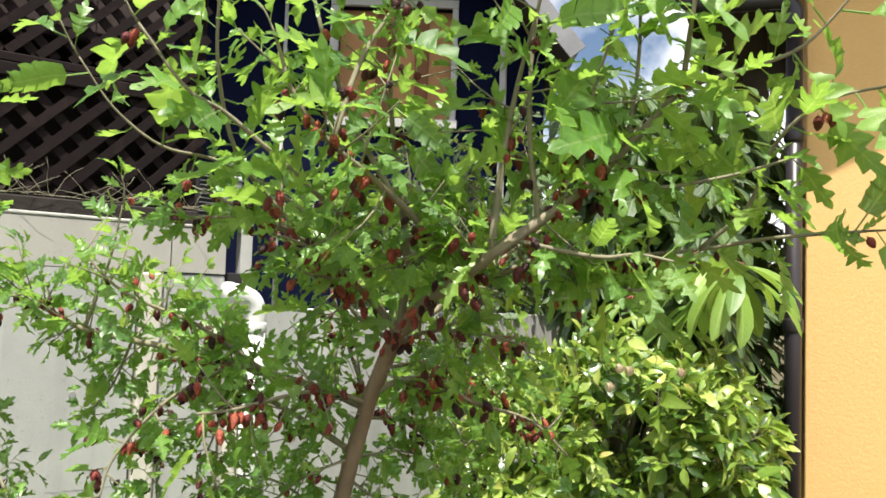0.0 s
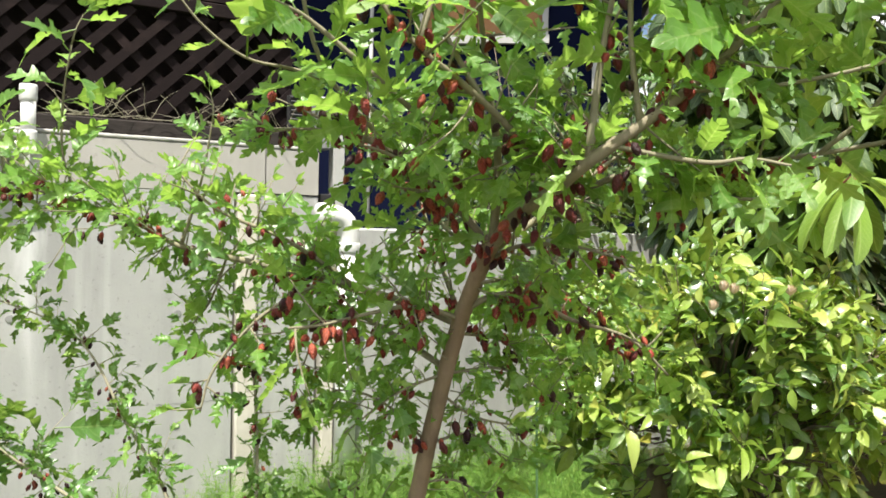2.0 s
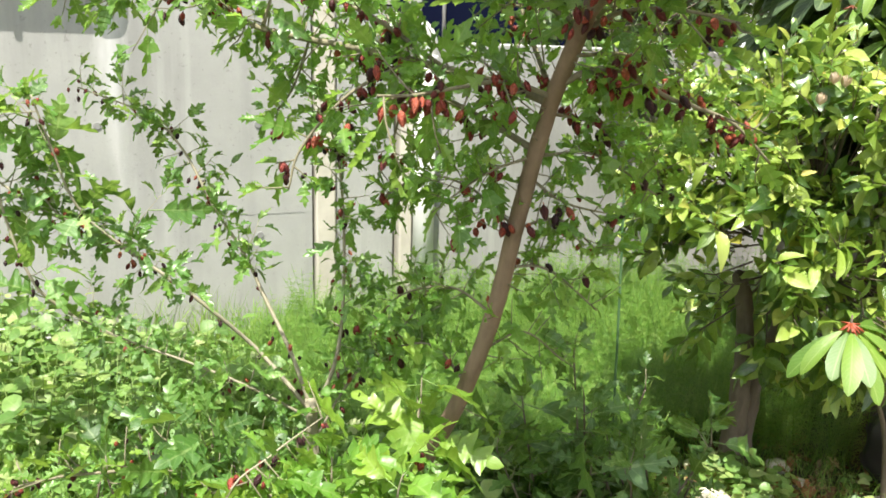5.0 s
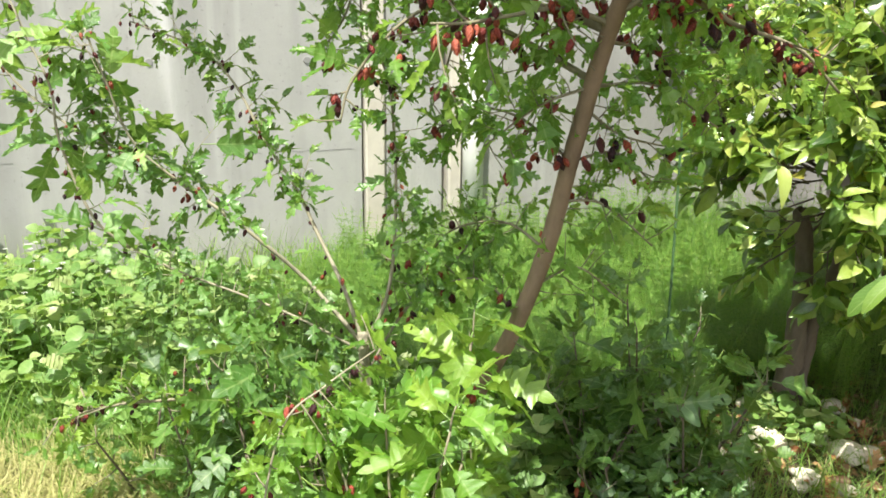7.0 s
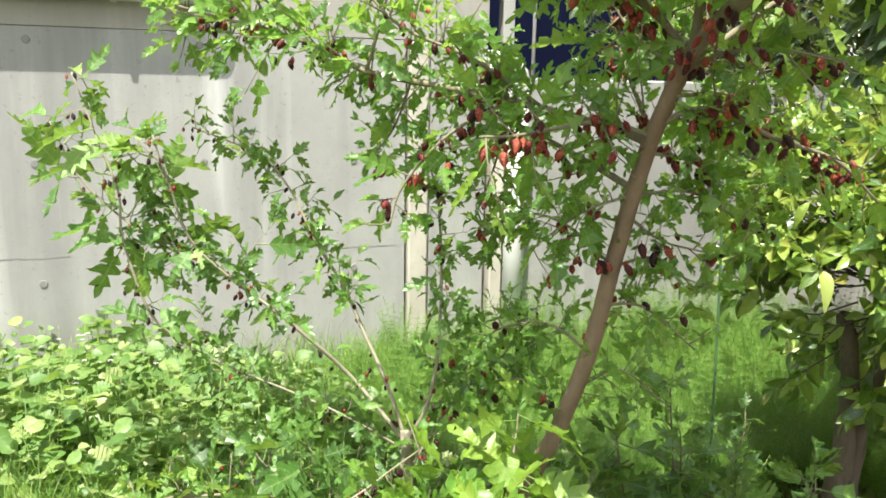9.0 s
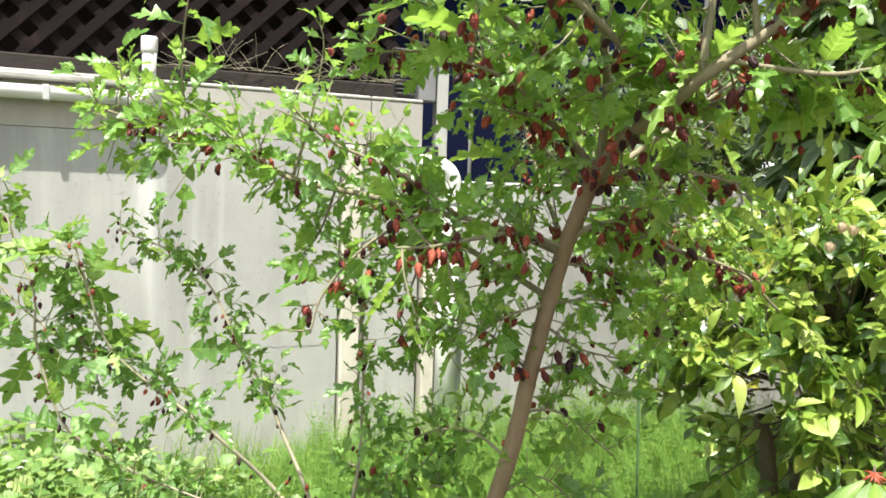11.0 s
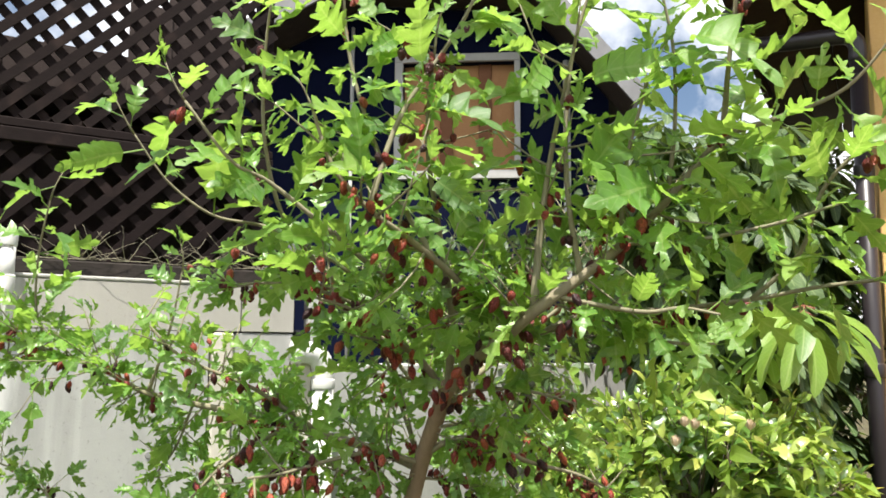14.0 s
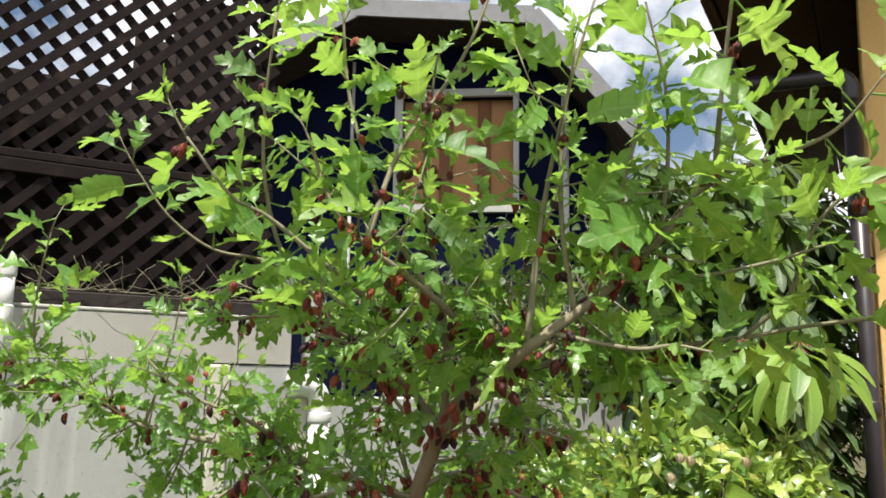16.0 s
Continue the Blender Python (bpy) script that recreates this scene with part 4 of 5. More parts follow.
# ---- the mulberry tree ----
def build_mulberry():
    t = Tree("mulberry_tree", (-0.2, 1.86, GROUND), "young mulberry tree with lobed green leaves and red fruit", "tree", MULB, M_MULB, M_TWIG, 11)
    t.mixed = True
    trunk = t.limb([(-0.2, 1.86, -0.02), (-0.2, 1.86, 0.18), (-0.165, 1.86, 0.363), (-0.092, 1.85, 0.535), (-0.036, 1.83, 0.711), (-0.001, 1.81, 0.881), (0.032, 1.79, 1.025), (0.062, 1.76, 1.131), (0.107, 1.68, 1.245), (0.122, 1.64, 1.276)], 0.0195, 0.0142, M_TRUNK, "trunk", 12, "brown leaning trunk")
    right = t.limb([(0.115, 1.66, 1.262), (0.168, 1.58, 1.322), (0.214, 1.52, 1.352), (0.268, 1.47, 1.396), (0.34, 1.48, 1.45), (0.408, 1.49, 1.504), (0.475, 1.49, 1.57), (0.56, 1.48, 1.664), (0.636, 1.46, 1.69), (0.724, 1.42, 1.722), (0.79, 1.38, 1.8)], 0.0132, 0.0016, M_LIMB)
    left = t.limb([(0.118, 1.66, 1.262), (0.062, 1.66, 1.326), (-0.008, 1.68, 1.376), (-0.07, 1.7, 1.437), (-0.132, 1.72, 1.458), (-0.23, 1.74, 1.5)], 0.0075, 0.003, M_LIMB)
    upper = t.limb([(0.258, 1.48, 1.388), (0.186, 1.49, 1.415), (0.133, 1.46, 1.462), (0.077, 1.4, 1.506), (0.03, 1.36, 1.54), (-0.02, 1.34, 1.6), (-0.05, 1.34, 1.68)], 0.007, 0.0025, M_LIMB)
    low_r = t.limb([(0.075, 1.745, 1.15), (0.12, 1.72, 1.175), (0.176, 1.72, 1.176), (0.262, 1.78, 1.131), (0.374, 1.86, 1.091), (0.459, 1.92, 1.014)], 0.006, 0.0025, M_TWIG)
    low_l = t.limb([(0.06, 1.76, 1.128), (0.008, 1.72, 1.148), (-0.027, 1.7, 1.154), (-0.096, 1.66, 1.141), (-0.15, 1.58, 1.13), (-0.19, 1.52, 1.13)], 0.005, 0.0022, M_TWIG)
    far_l = t.limb([(0.05, 1.77, 1.12), (-0.039, 1.8, 1.147), (-0.22, 1.86, 1.184), (-0.37, 1.9, 1.209), (-0.555, 1.93, 1.24), (-0.656, 1.936, 1.285), (-0.798, 1.96, 1.328), (-0.95, 2.0, 1.36), (-1.12, 2.04, 1.4)], 0.009, 0.003, M_TWIG)
    mid_r = t.limb([(0.172, 1.6, 1.326), (0.266, 1.61, 1.36), (0.364, 1.6, 1.401), (0.481, 1.58, 1.405), (0.615, 1.56, 1.421), (0.72, 1.52, 1.44), (0.84, 1.46, 1.45)], 0.006, 0.0025, M_TWIG)
    shoot_l = t.limb([(0.0, 1.69, 1.385), (-0.064, 1.7, 1.473), (-0.15, 1.68, 1.53), (-0.224, 1.66, 1.562), (-0.305, 1.62, 1.576), (-0.374, 1.58, 1.63), (-0.427, 1.55, 1.71)], 0.0048, 0.0014, M_TWIG)
    shoot_l2 = t.limb([(0.05, 1.6, 1.43), (-0.058, 1.5, 1.526), (-0.15, 1.46, 1.601), (-0.201, 1.42, 1.629), (-0.271, 1.4, 1.72)], 0.005, 0.0022, M_TWIG)
    shoot_u = t.limb([(-0.07, 1.7, 1.437), (-0.164, 1.62, 1.552), (-0.199, 1.58, 1.689), (-0.196, 1.55, 1.833), (-0.173, 1.52, 1.985)], 0.005, 0.002, M_TWIG)
    shoot_r = t.limb([(0.56, 1.48, 1.66), (0.566, 1.45, 1.77), (0.576, 1.42, 1.885), (0.588, 1.4, 2.0)], 0.005, 0.002, M_LIMB)
    shoot_r2 = t.limb([(0.615, 1.56, 1.421), (0.68, 1.52, 1.49), (0.7, 1.46, 1.581), (0.76, 1.42, 1.64), (0.86, 1.38, 1.66)], 0.004, 0.002, M_TWIG)
    inner_a = t.limb([(0.122, 1.64, 1.276), (0.13, 1.6, 1.4), (0.11, 1.55, 1.55), (0.1, 1.48, 1.68), (0.12, 1.42, 1.82)], 0.008, 0.002, M_TWIG)
    inner_b = t.limb([(0.268, 1.472, 1.398), (0.28, 1.48, 1.53), (0.3, 1.46, 1.66), (0.33, 1.4, 1.79)], 0.007, 0.002, M_TWIG)
    inner_c = t.limb([(0.405, 1.5, 1.504), (0.41, 1.46, 1.62), (0.44, 1.42, 1.74)], 0.005, 0.002, M_TWIG)
    back_a = t.limb([(0.032, 1.79, 1.03), (-0.1, 1.86, 1.09), (-0.28, 1.92, 1.17), (-0.43, 1.95, 1.28)], 0.007, 0.002, M_TWIG)
    back_b = t.limb([(0.1, 1.7, 1.24), (0.2, 1.78, 1.32), (0.32, 1.84, 1.42), (0.45, 1.86, 1.52)], 0.007, 0.002, M_TWIG)
    left_b = t.limb([(-0.15, 1.84, 1.17), (-0.28, 1.8, 1.26), (-0.42, 1.78, 1.32), (-0.5, 1.76, 1.4)], 0.005, 0.002, M_TWIG)
    rise_a = t.limb([(-0.798, 1.96, 1.328), (-0.83, 1.94, 1.42), (-0.82, 1.92, 1.55), (-0.79, 1.9, 1.66)], 0.0035, 0.0018, M_TWIG)
    rise_b = t.limb([(-0.555, 1.93, 1.24), (-0.5, 1.9, 1.38), (-0.47, 1.88, 1.5)], 0.0035, 0.0018, M_TWIG)
    rise_c = t.limb([(-0.95, 2.0, 1.36), (-1.0, 1.97, 1.44), (-1.01, 1.95, 1.53)], 0.0032, 0.0016, M_TWIG)
    rise_d = t.limb([(0.475, 1.49, 1.57), (0.485, 1.46, 1.68), (0.48, 1.43, 1.8), (0.45, 1.41, 1.93)], 0.004, 0.0018, M_TWIG)
    hang = t.limb([(-0.22, 1.86, 1.184), (-0.32, 1.78, 1.12), (-0.4, 1.74, 1.02), (-0.42, 1.72, 0.94)], 0.004, 0.0018, M_TWIG)
    top_a = t.limb([(0.03, 1.36, 1.54), (0.07, 1.4, 1.69), (0.165, 1.42, 1.85), (0.222, 1.43, 2.0)], 0.005, 0.002, M_TWIG)
    top_b = t.limb([(0.34, 1.48, 1.45), (0.32, 1.46, 1.6), (0.328, 1.45, 1.78), (0.377, 1.44, 1.96)], 0.005, 0.002, M_TWIG)
    top_c = t.limb([(0.12, 1.46, 1.47), (0.04, 1.46, 1.61), (-0.025, 1.47, 1.8), (-0.045, 1.47, 1.99)], 0.005, 0.002, M_TWIG)
    low_b = t.limb([(0.36, 1.6, 1.4), (0.45, 1.56, 1.36), (0.5, 1.54, 1.35), (0.55, 1.52, 1.35)], 0.004, 0.002, M_TWIG)
    mid_e = t.limb([(0.408, 1.49, 1.504), (0.5, 1.48, 1.505), (0.62, 1.45, 1.525), (0.72, 1.42, 1.555)], 0.004, 0.002, M_TWIG)
    mid_f = t.limb([(0.3, 1.475, 1.42), (0.42, 1.43, 1.395), (0.48, 1.42, 1.4), (0.53, 1.4, 1.39)], 0.004, 0.002, M_TWIG)
    mid_a = t.limb([(0.0, 1.68, 1.38), (-0.05, 1.6, 1.42), (-0.14, 1.54, 1.445), (-0.24, 1.5, 1.44)], 0.0045, 0.002, M_TWIG)
    mid_b = t.limb([(0.05, 1.66, 1.335), (0.03, 1.57, 1.36), (-0.02, 1.5, 1.4), (-0.08, 1.45, 1.42)], 0.0045, 0.002, M_TWIG)
    mid_c = t.limb([(0.06, 1.76, 1.13), (0.0, 1.85, 1.25), (-0.05, 1.9, 1.38), (-0.08, 1.92, 1.5)], 0.005, 0.002, M_TWIG)
    mid_d = t.limb([(0.107, 1.68, 1.245), (0.02, 1.78, 1.3), (-0.06, 1.84, 1.42), (-0.12, 1.88, 1.53)], 0.005, 0.002, M_TWIG)
    fork_a = t.limb([(0.09, 1.71, 1.22), (0.16, 1.66, 1.265), (0.25, 1.63, 1.27), (0.34, 1.6, 1.25)], 0.0045, 0.002, M_TWIG)
    # small-leaved spurs low on the trunk
    for pts in (
        [(-0.04, 1.83, 0.7), (-0.13, 1.86, 0.74), (-0.25, 1.9, 0.7), (-0.32, 1.92, 0.6)],
        [(0.0, 1.81, 0.88), (-0.1, 1.84, 0.95), (-0.2, 1.87, 0.96), (-0.3, 1.9, 0.9)],
        [(0.03, 1.79, 1.02), (-0.05, 1.74, 0.99), (-0.14, 1.7, 0.92)],
        [(-0.09, 1.85, 0.54), (-0.18, 1.9, 0.6), (-0.3, 1.94, 0.56)],
        [(0.0, 1.81, 0.88), (0.08, 1.82, 0.9), (0.15, 1.86, 0.84)],
        [(-0.06, 1.84, 0.62), (0.02, 1.86, 0.66), (0.1, 1.88, 0.6)],
        [(0.032, 1.79, 1.02), (0.14, 1.86, 1.02), (0.26, 1.92, 0.94)],
        [(-0.22, 1.86, 1.18), (-0.26, 1.9, 1.05), (-0.3, 1.92, 0.95)],
        [(0.02, 1.8, 0.98), (0.09, 1.83, 0.93), (0.19, 1.9, 0.9)],
        [(-0.02, 1.82, 0.8), (0.06, 1.87, 0.79), (0.16, 1.92, 0.7)],
        [(0.05, 1.77, 1.1), (0.13, 1.84, 1.08), (0.2, 1.9, 1.02)],
        [(0.1, 1.7, 1.2), (0.2, 1.85, 1.2), (0.32, 1.98, 1.12), (0.4, 2.05, 1.02)],
        [(0.08, 1.73, 1.17), (0.16, 1.9, 1.13), (0.24, 2.02, 1.03), (0.28, 2.06, 0.92)],
        [(-0.45, 1.92, 1.22), (-0.5, 1.95, 1.12), (-0.56, 1.96, 1.05)],
    ):
        path = t.limb(pts, 0.0035, 0.0016, M_TWIG, "branch", 6)
        t.along(path, 0.15, 1.0, 0.0165, 0.07, 4, 0.056, 0.05, 0.15, 0.0014, 0.05)
    #         path      t0   t1   every  len  n  size   fruit up
    for path, t0, t1, every, length, n, size, fruit, up, nodes in (
        (right[:38], 0.14, 1.0, 0.026, 0.13, 4, 0.064, 0.2, 0.3, 0.14),
        (left, 0.15, 1.0, 0.026, 0.13, 4, 0.07, 0.22, 0.2, 0.45),
        (upper, 0.1, 1.0, 0.034, 0.12, 4, 0.076, 0.2, 0.3, 0.4),
        (low_r, 0.15, 1.0, 0.036, 0.1, 3, 0.06, 0.25, 0.1, 0.6),
        (low_l, 0.12, 1.0, 0.03, 0.11, 4, 0.065, 0.25, 0.1, 0.6),
        (far_l, 0.1, 1.0, 0.0175, 0.125, 4, 0.066, 0.12, 0.3, 0.3),
        (mid_r[:22], 0.1, 1.0, 0.03, 0.12, 4, 0.066, 0.16, 0.25, 0.4),
        (inner_a, 0.15, 1.0, 0.044, 0.12, 4, 0.078, 0.2, 0.2, 0.4),
        (inner_b, 0.1, 1.0, 0.046, 0.13, 4, 0.084, 0.12, 0.2, 0.2),
        (inner_c, 0.1, 1.0, 0.066, 0.1, 3, 0.085, 0.06, 0.2, 0.1),
        (mid_a, 0.1, 1.0, 0.05, 0.11, 4, 0.066, 0.25, 0.2, 0.5),
        (mid_b, 0.1, 1.0, 0.034, 0.11, 4, 0.068, 0.25, 0.2, 0.5),
        (fork_a, 0.2, 1.0, 0.032, 0.1, 4, 0.066, 0.2, 0.2, 0.4),
        (mid_c, 0.1, 1.0, 0.045, 0.12, 4, 0.066, 0.2, 0.2, 0.3),
        (mid_d, 0.1, 1.0, 0.056, 0.12, 4, 0.066, 0.2, 0.2, 0.3),
        (back_a, 0.1, 1.0, 0.05, 0.14, 4, 0.065, 0.2, 0.2, 0.4),
        (back_b, 0.1, 1.0, 0.045, 0.14, 4, 0.068, 0.18, 0.2, 0.3),
        (left_b, 0.1, 1.0, 0.04, 0.12, 4, 0.064, 0.2, 0.3, 0.3),
        (hang, 0.1, 1.0, 0.04, 0.08, 3, 0.055, 0.2, 0.1, 0.5),
    ):
        t.along(path, t0, t1, every * 0.86, length, n + 1, size * 1.1, fruit * 0.75, up, 0.0022, nodes * 0.75)
    # young shoots carry large leaves one by one
    for path, t0, every, size, fruit in (
        (shoot_l, 0.15, 0.05, 0.115, 0.05), (shoot_l2, 0.2, 0.027, 0.105, 0.1), (shoot_u, 0.15, 0.021, 0.095, 0.05), (shoot_r, 0.05, 0.023, 0.12, 0.03), (shoot_r2, 0.1, 0.026, 0.105, 0.08),
        (right[36:], 0.0, 0.026, 0.11, 0.12), (mid_r[20:], 0.0, 0.027, 0.1, 0.2), (low_b, 0.1, 0.015, 0.085, 0.2), (mid_e, 0.1, 0.021, 0.09, 0.1), (mid_f, 0.1, 0.019, 0.085, 0.2), (rise_a, 0.1, 0.026, 0.1, 0.0), (rise_b, 0.1, 0.022, 0.09, 0.05), (rise_c, 0.1, 0.022, 0.085, 0.05), (rise_d, 0.05, 0.026, 0.12, 0.05), (top_a, 0.1, 0.032, 0.116, 0.12), (top_b, 0.1, 0.034, 0.12, 0.1), (top_c, 0.1, 0.032, 0.112, 0.12),
    ):
        t.single(path, t0, 1.0, every, size, fruit)
    # leafy tips
    for path in (shoot_l, shoot_l2, shoot_u, shoot_r, shoot_r2, right, mid_r, upper, left, inner_a, inner_b, inner_c, rise_a, rise_b, far_l, top_a, top_b, top_c):
        t.twig(path[-1], (path[-1] - path[-3]).normalized(), 0.06, 3, 0.09, 0.1)
    # heavy clusters of fruit at the main forks and tips
    for p, n in (((-0.888, 2.014, 1.325), 3), ((-0.782, 1.961, 1.325), 4), ((-0.658, 1.936, 1.288), 3), ((-0.62, 1.93, 1.285), 2), ((0.247, 1.728, 1.262), 4), ((0.402, 1.902, 1.082), 4), ((0.36, 1.86, 1.1), 3), ((0.27, 1.78, 1.135), 4), ((-0.164, 1.53, 1.128), 5), ((-0.008, 1.79, 0.905), 5), ((-0.04, 1.8, 0.9), 4), ((-0.091, 1.918, 0.875), 3), ((-0.135, 1.865, 0.86), 2), ((0.055, 1.368, 1.535), 3), ((0.201, 1.526, 1.37), 3), ((0.24, 1.54, 1.385), 3), ((0.391, 1.586, 1.33), 6), ((0.41, 1.58, 1.36), 3), ((0.56, 1.48, 1.668), 3), ((0.115, 1.62, 1.285), 4), ((0.1, 1.64, 1.25), 3), ((0.62, 1.55, 1.43), 3), ((0.48, 1.57, 1.4), 3), ((-0.1, 1.69, 1.45), 4), ((0.02, 1.66, 1.37), 3), ((0.13, 1.44, 1.68), 4), ((0.22, 1.5, 1.345), 4), ((0.17, 1.55, 1.315), 4), ((0.3, 1.46, 1.4), 4), ((0.34, 1.47, 1.43), 3), ((0.05, 1.64, 1.34), 4), ((-0.03, 1.67, 1.4), 3), ((0.12, 1.5, 1.42), 4), ((0.09, 1.42, 1.5), 4), ((0.0, 1.35, 1.57), 3), ((-0.2, 1.52, 1.5), 3), ((-0.26, 1.62, 1.48), 3), ((0.3, 1.7, 1.24), 4), ((-0.3, 1.86, 1.17), 3), ((-0.1, 1.62, 1.12), 4)):
        t.cluster(Vector(p), n)
    # short leafy spurs on the trunk itself
    t.along(trunk, 0.3, 0.95, 0.026, 0.09, 4, 0.054, 0.05, 0.1, 0.0016, 0.05)
    # trunk and fork stand clear of leaves on the sunny side
    def before_trunk(m):
        p = m @ Vector((0, 0.7, 0))
        q = min(trunk, key=lambda v: abs(v.z - p.z))
        return p.z < 1.25 and p.y < q.y + 0.02 and abs(p.x - q.x) < 0.042

    t.leaves = [l for l in t.leaves if not before_trunk(l[1]) or t.r.random() < 0.22]
    t.leaves = [l for l in t.leaves if not (0.07 < l[1].translation.x < 0.31 and l[1].translation.y < 1.66 and abs(l[1].translation.z - 1.19 - 0.85 * (l[1].translation.x - 0.09)) < 0.055 and t.r.random() < 0.6)]
    t.r.shuffle(t.fruit)
    t.grow(BERRIES, 295)
    return t


def build_sapling():
    t = Tree("mulberry_sapling", (-0.44, 1.9, GROUND), "low many-stemmed mulberry with small dark leaves and tiny fruit", "tree", MULB, M_SAPL, M_PALE, 23)
    t.limb([(-0.43, 1.9, -0.02), (-0.44, 1.905, 0.2), (-0.45, 1.907, 0.445)], 0.017, 0.013, M_PALE, "trunk", 10, "pale short stem")
    stems = [
        [(-0.45, 1.907, 0.42), (-0.5, 1.92, 0.542), (-0.567, 1.95, 0.643), (-0.636, 1.98, 0.749), (-0.716, 2.0, 0.846), (-0.798, 2.02, 0.972), (-0.904, 2.05, 1.045), (-1.097, 2.08, 1.1)],
        [(-0.455, 1.907, 0.42), (-0.587, 1.93, 0.54), (-0.676, 1.86, 0.658), (-0.788, 1.84, 0.742), (-0.901, 1.82, 0.813), (-0.972, 1.8, 0.849), (-1.04, 1.8, 0.94)],
        [(-0.447, 1.907, 0.42), (-0.402, 1.9, 0.503), (-0.377, 1.9, 0.615), (-0.363, 1.88, 0.807), (-0.368, 1.86, 0.986), (-0.396, 1.84, 1.094)],
        [(-0.455, 1.905, 0.4), (-0.573, 1.84, 0.489), (-0.693, 1.81, 0.542), (-0.813, 1.78, 0.589), (-0.918, 1.75, 0.644)],
        [(-0.918, 1.75, 0.644), (-0.962, 1.7, 0.722), (-1.005, 1.68, 0.88), (-1.011, 1.68, 0.985), (-1.058, 1.68, 1.098), (-1.11, 1.68, 1.227)],
        [(-0.44, 1.905, 0.35), (-0.36, 1.95, 0.5), (-0.25, 2.0, 0.62), (-0.2, 2.02, 0.72)],
        [(-0.79, 1.84, 0.742), (-0.9, 1.78, 0.86), (-0.93, 1.74, 1.0), (-0.95, 1.72, 1.1)],
        [(-0.91, 1.82, 0.82), (-1.02, 1.8, 0.86), (-1.18, 1.78, 0.98), (-1.25, 1.76, 1.12)],
    ]
    for k, pts in enumerate(stems):
        path = t.limb(pts, 0.0054 if k < 3 else 0.0034, 0.0018, M_PALE, "branch", 7)
        lo = 0.35 if k < 3 else 0.1
        big = k in (4, 6, 7)
        t.along(path, lo, 1.0, 0.048 if big else 0.0195, 0.11 if big else 0.065, 4, 0.105 if big else 0.059, 0.08, 0.25, 0.0014, 0.16)
        for p in path[2::2]:
            if t.r.random() < 0.6:
                t.cluster(p, t.r.choice((1, 2, 2, 3)))
    t.r.shuffle(t.fruit)
    t.grow(SMALLS, 280, 1.0)


def build_low_shoots():
    """Suckers in front of the trunk: large bright leaves, and others coloured darker for shade."""
    spots = [((-0.21, 1.4), 0.6, 0), ((-0.3, 1.5), 0.4, 1), ((-0.2, 1.66), 0.58, 2), ((-0.52, 1.58), 0.36, 3), ((0.28, 2.02), 0.46, 4), ((0.08, 2.02), 0.42, 5), ((-0.22, 1.52), 0.46, 6), ((-0.7, 1.66), 0.42, 7), ((-0.32, 1.36), 0.34, 8), ((0.17, 2.06), 0.58, 9), ((0.34, 2.12), 0.34, 10)]
    low = random.Random(77)
    spots += [((low.uniform(-0.12, 0.34), low.uniform(1.75, 2.25)), low.uniform(0.1, 0.24), 11 + i) for i in range(15)]
    spots += [((low.uniform(-1.1, -0.45), low.uniform(1.68, 2.0)), low.uniform(0.2, 0.36), 37 + i) for i in range(13)]
    for (x, y), h, k in spots:
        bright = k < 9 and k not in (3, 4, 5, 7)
        t = Tree("mulberry_sucker", (x, y, GROUND), "leafy green mulberry sucker with large soft lobed leaves", "plant", MULB, M_YOUNG if bright else M_LOW_SHADED if k < 28 else M_SAPL, M_TWIG, 60 + k, "suckers under the mulberry")
        r = t.r
        for j in range(3):
            a = r.uniform(0, 6.28)
            q = r.uniform(0.05, 0.16)
            path = t.limb([(x, y, 0.0), (x + q * 0.3 * math.cos(a), y + q * 0.3 * math.sin(a), h * 0.35), (x + q * math.cos(a), y + q * math.sin(a) * 0.7, h * r.uniform(0.75, 1.02))], 0.0042, 0.002, M_TWIG if bright else M_GREYB, "stem", 6)
            t.along(path, 0.3 if k < 9 else 0.2, 1.0, 0.045 if k < 11 else 0.034, 0.06, 3, 0.106 if k < 9 else 0.062, 0.04, 0.3, 0.0018, 0.08)
            t.twig(path[-1], Vector((0, 0, 1)), 0.04, 4, 0.13 if k < 9 else 0.066)
        t.grow(BERRIES, 40 if k < 11 else 10)
    t = Tree("fallen_branch", (-0.38, 1.42, GROUND), "pale low mulberry branch with red fruit resting among weeds", "branch", MULB, M_YOUNG, M_TWIG, 90)
    path = t.limb([(-0.43, 1.3, 0.02), (-0.42, 1.33, 0.3), (-0.39, 1.37, 0.5), (-0.344, 1.45, 0.546), (-0.311, 1.6, 0.55)], 0.0024, 0.0014, M_PALE, "stem", 7)
    t.along(path, 0.35, 1.0, 0.035, 0.07, 3, 0.055, 0.12, 0.2, 0.0018, 0.35)
    t.grow(BERRIES, 40, 0.8)
    # low fruiting arm that runs to the other side
    t = Tree("trailing_branch", (-0.75, 1.55, GROUND), "trailing mulberry branch with red fruit low over weeds", "branch", MULB, M_YOUNG, M_TWIG, 92)
    path = t.limb([(-0.45, 1.88, 0.1), (-0.6, 1.66, 0.36), (-0.78, 1.55, 0.4), (-0.95, 1.5, 0.36)], 0.005, 0.002, M_TWIG, "stem", 7)
    t.along(path, 0.2, 1.0, 0.03, 0.07, 3, 0.055, 0.12, 0.2, 0.0018, 0.25)
    t.grow(BERRIES, 60, 0.75)


build_mulberry()
build_sapling()
build_low_shoots()


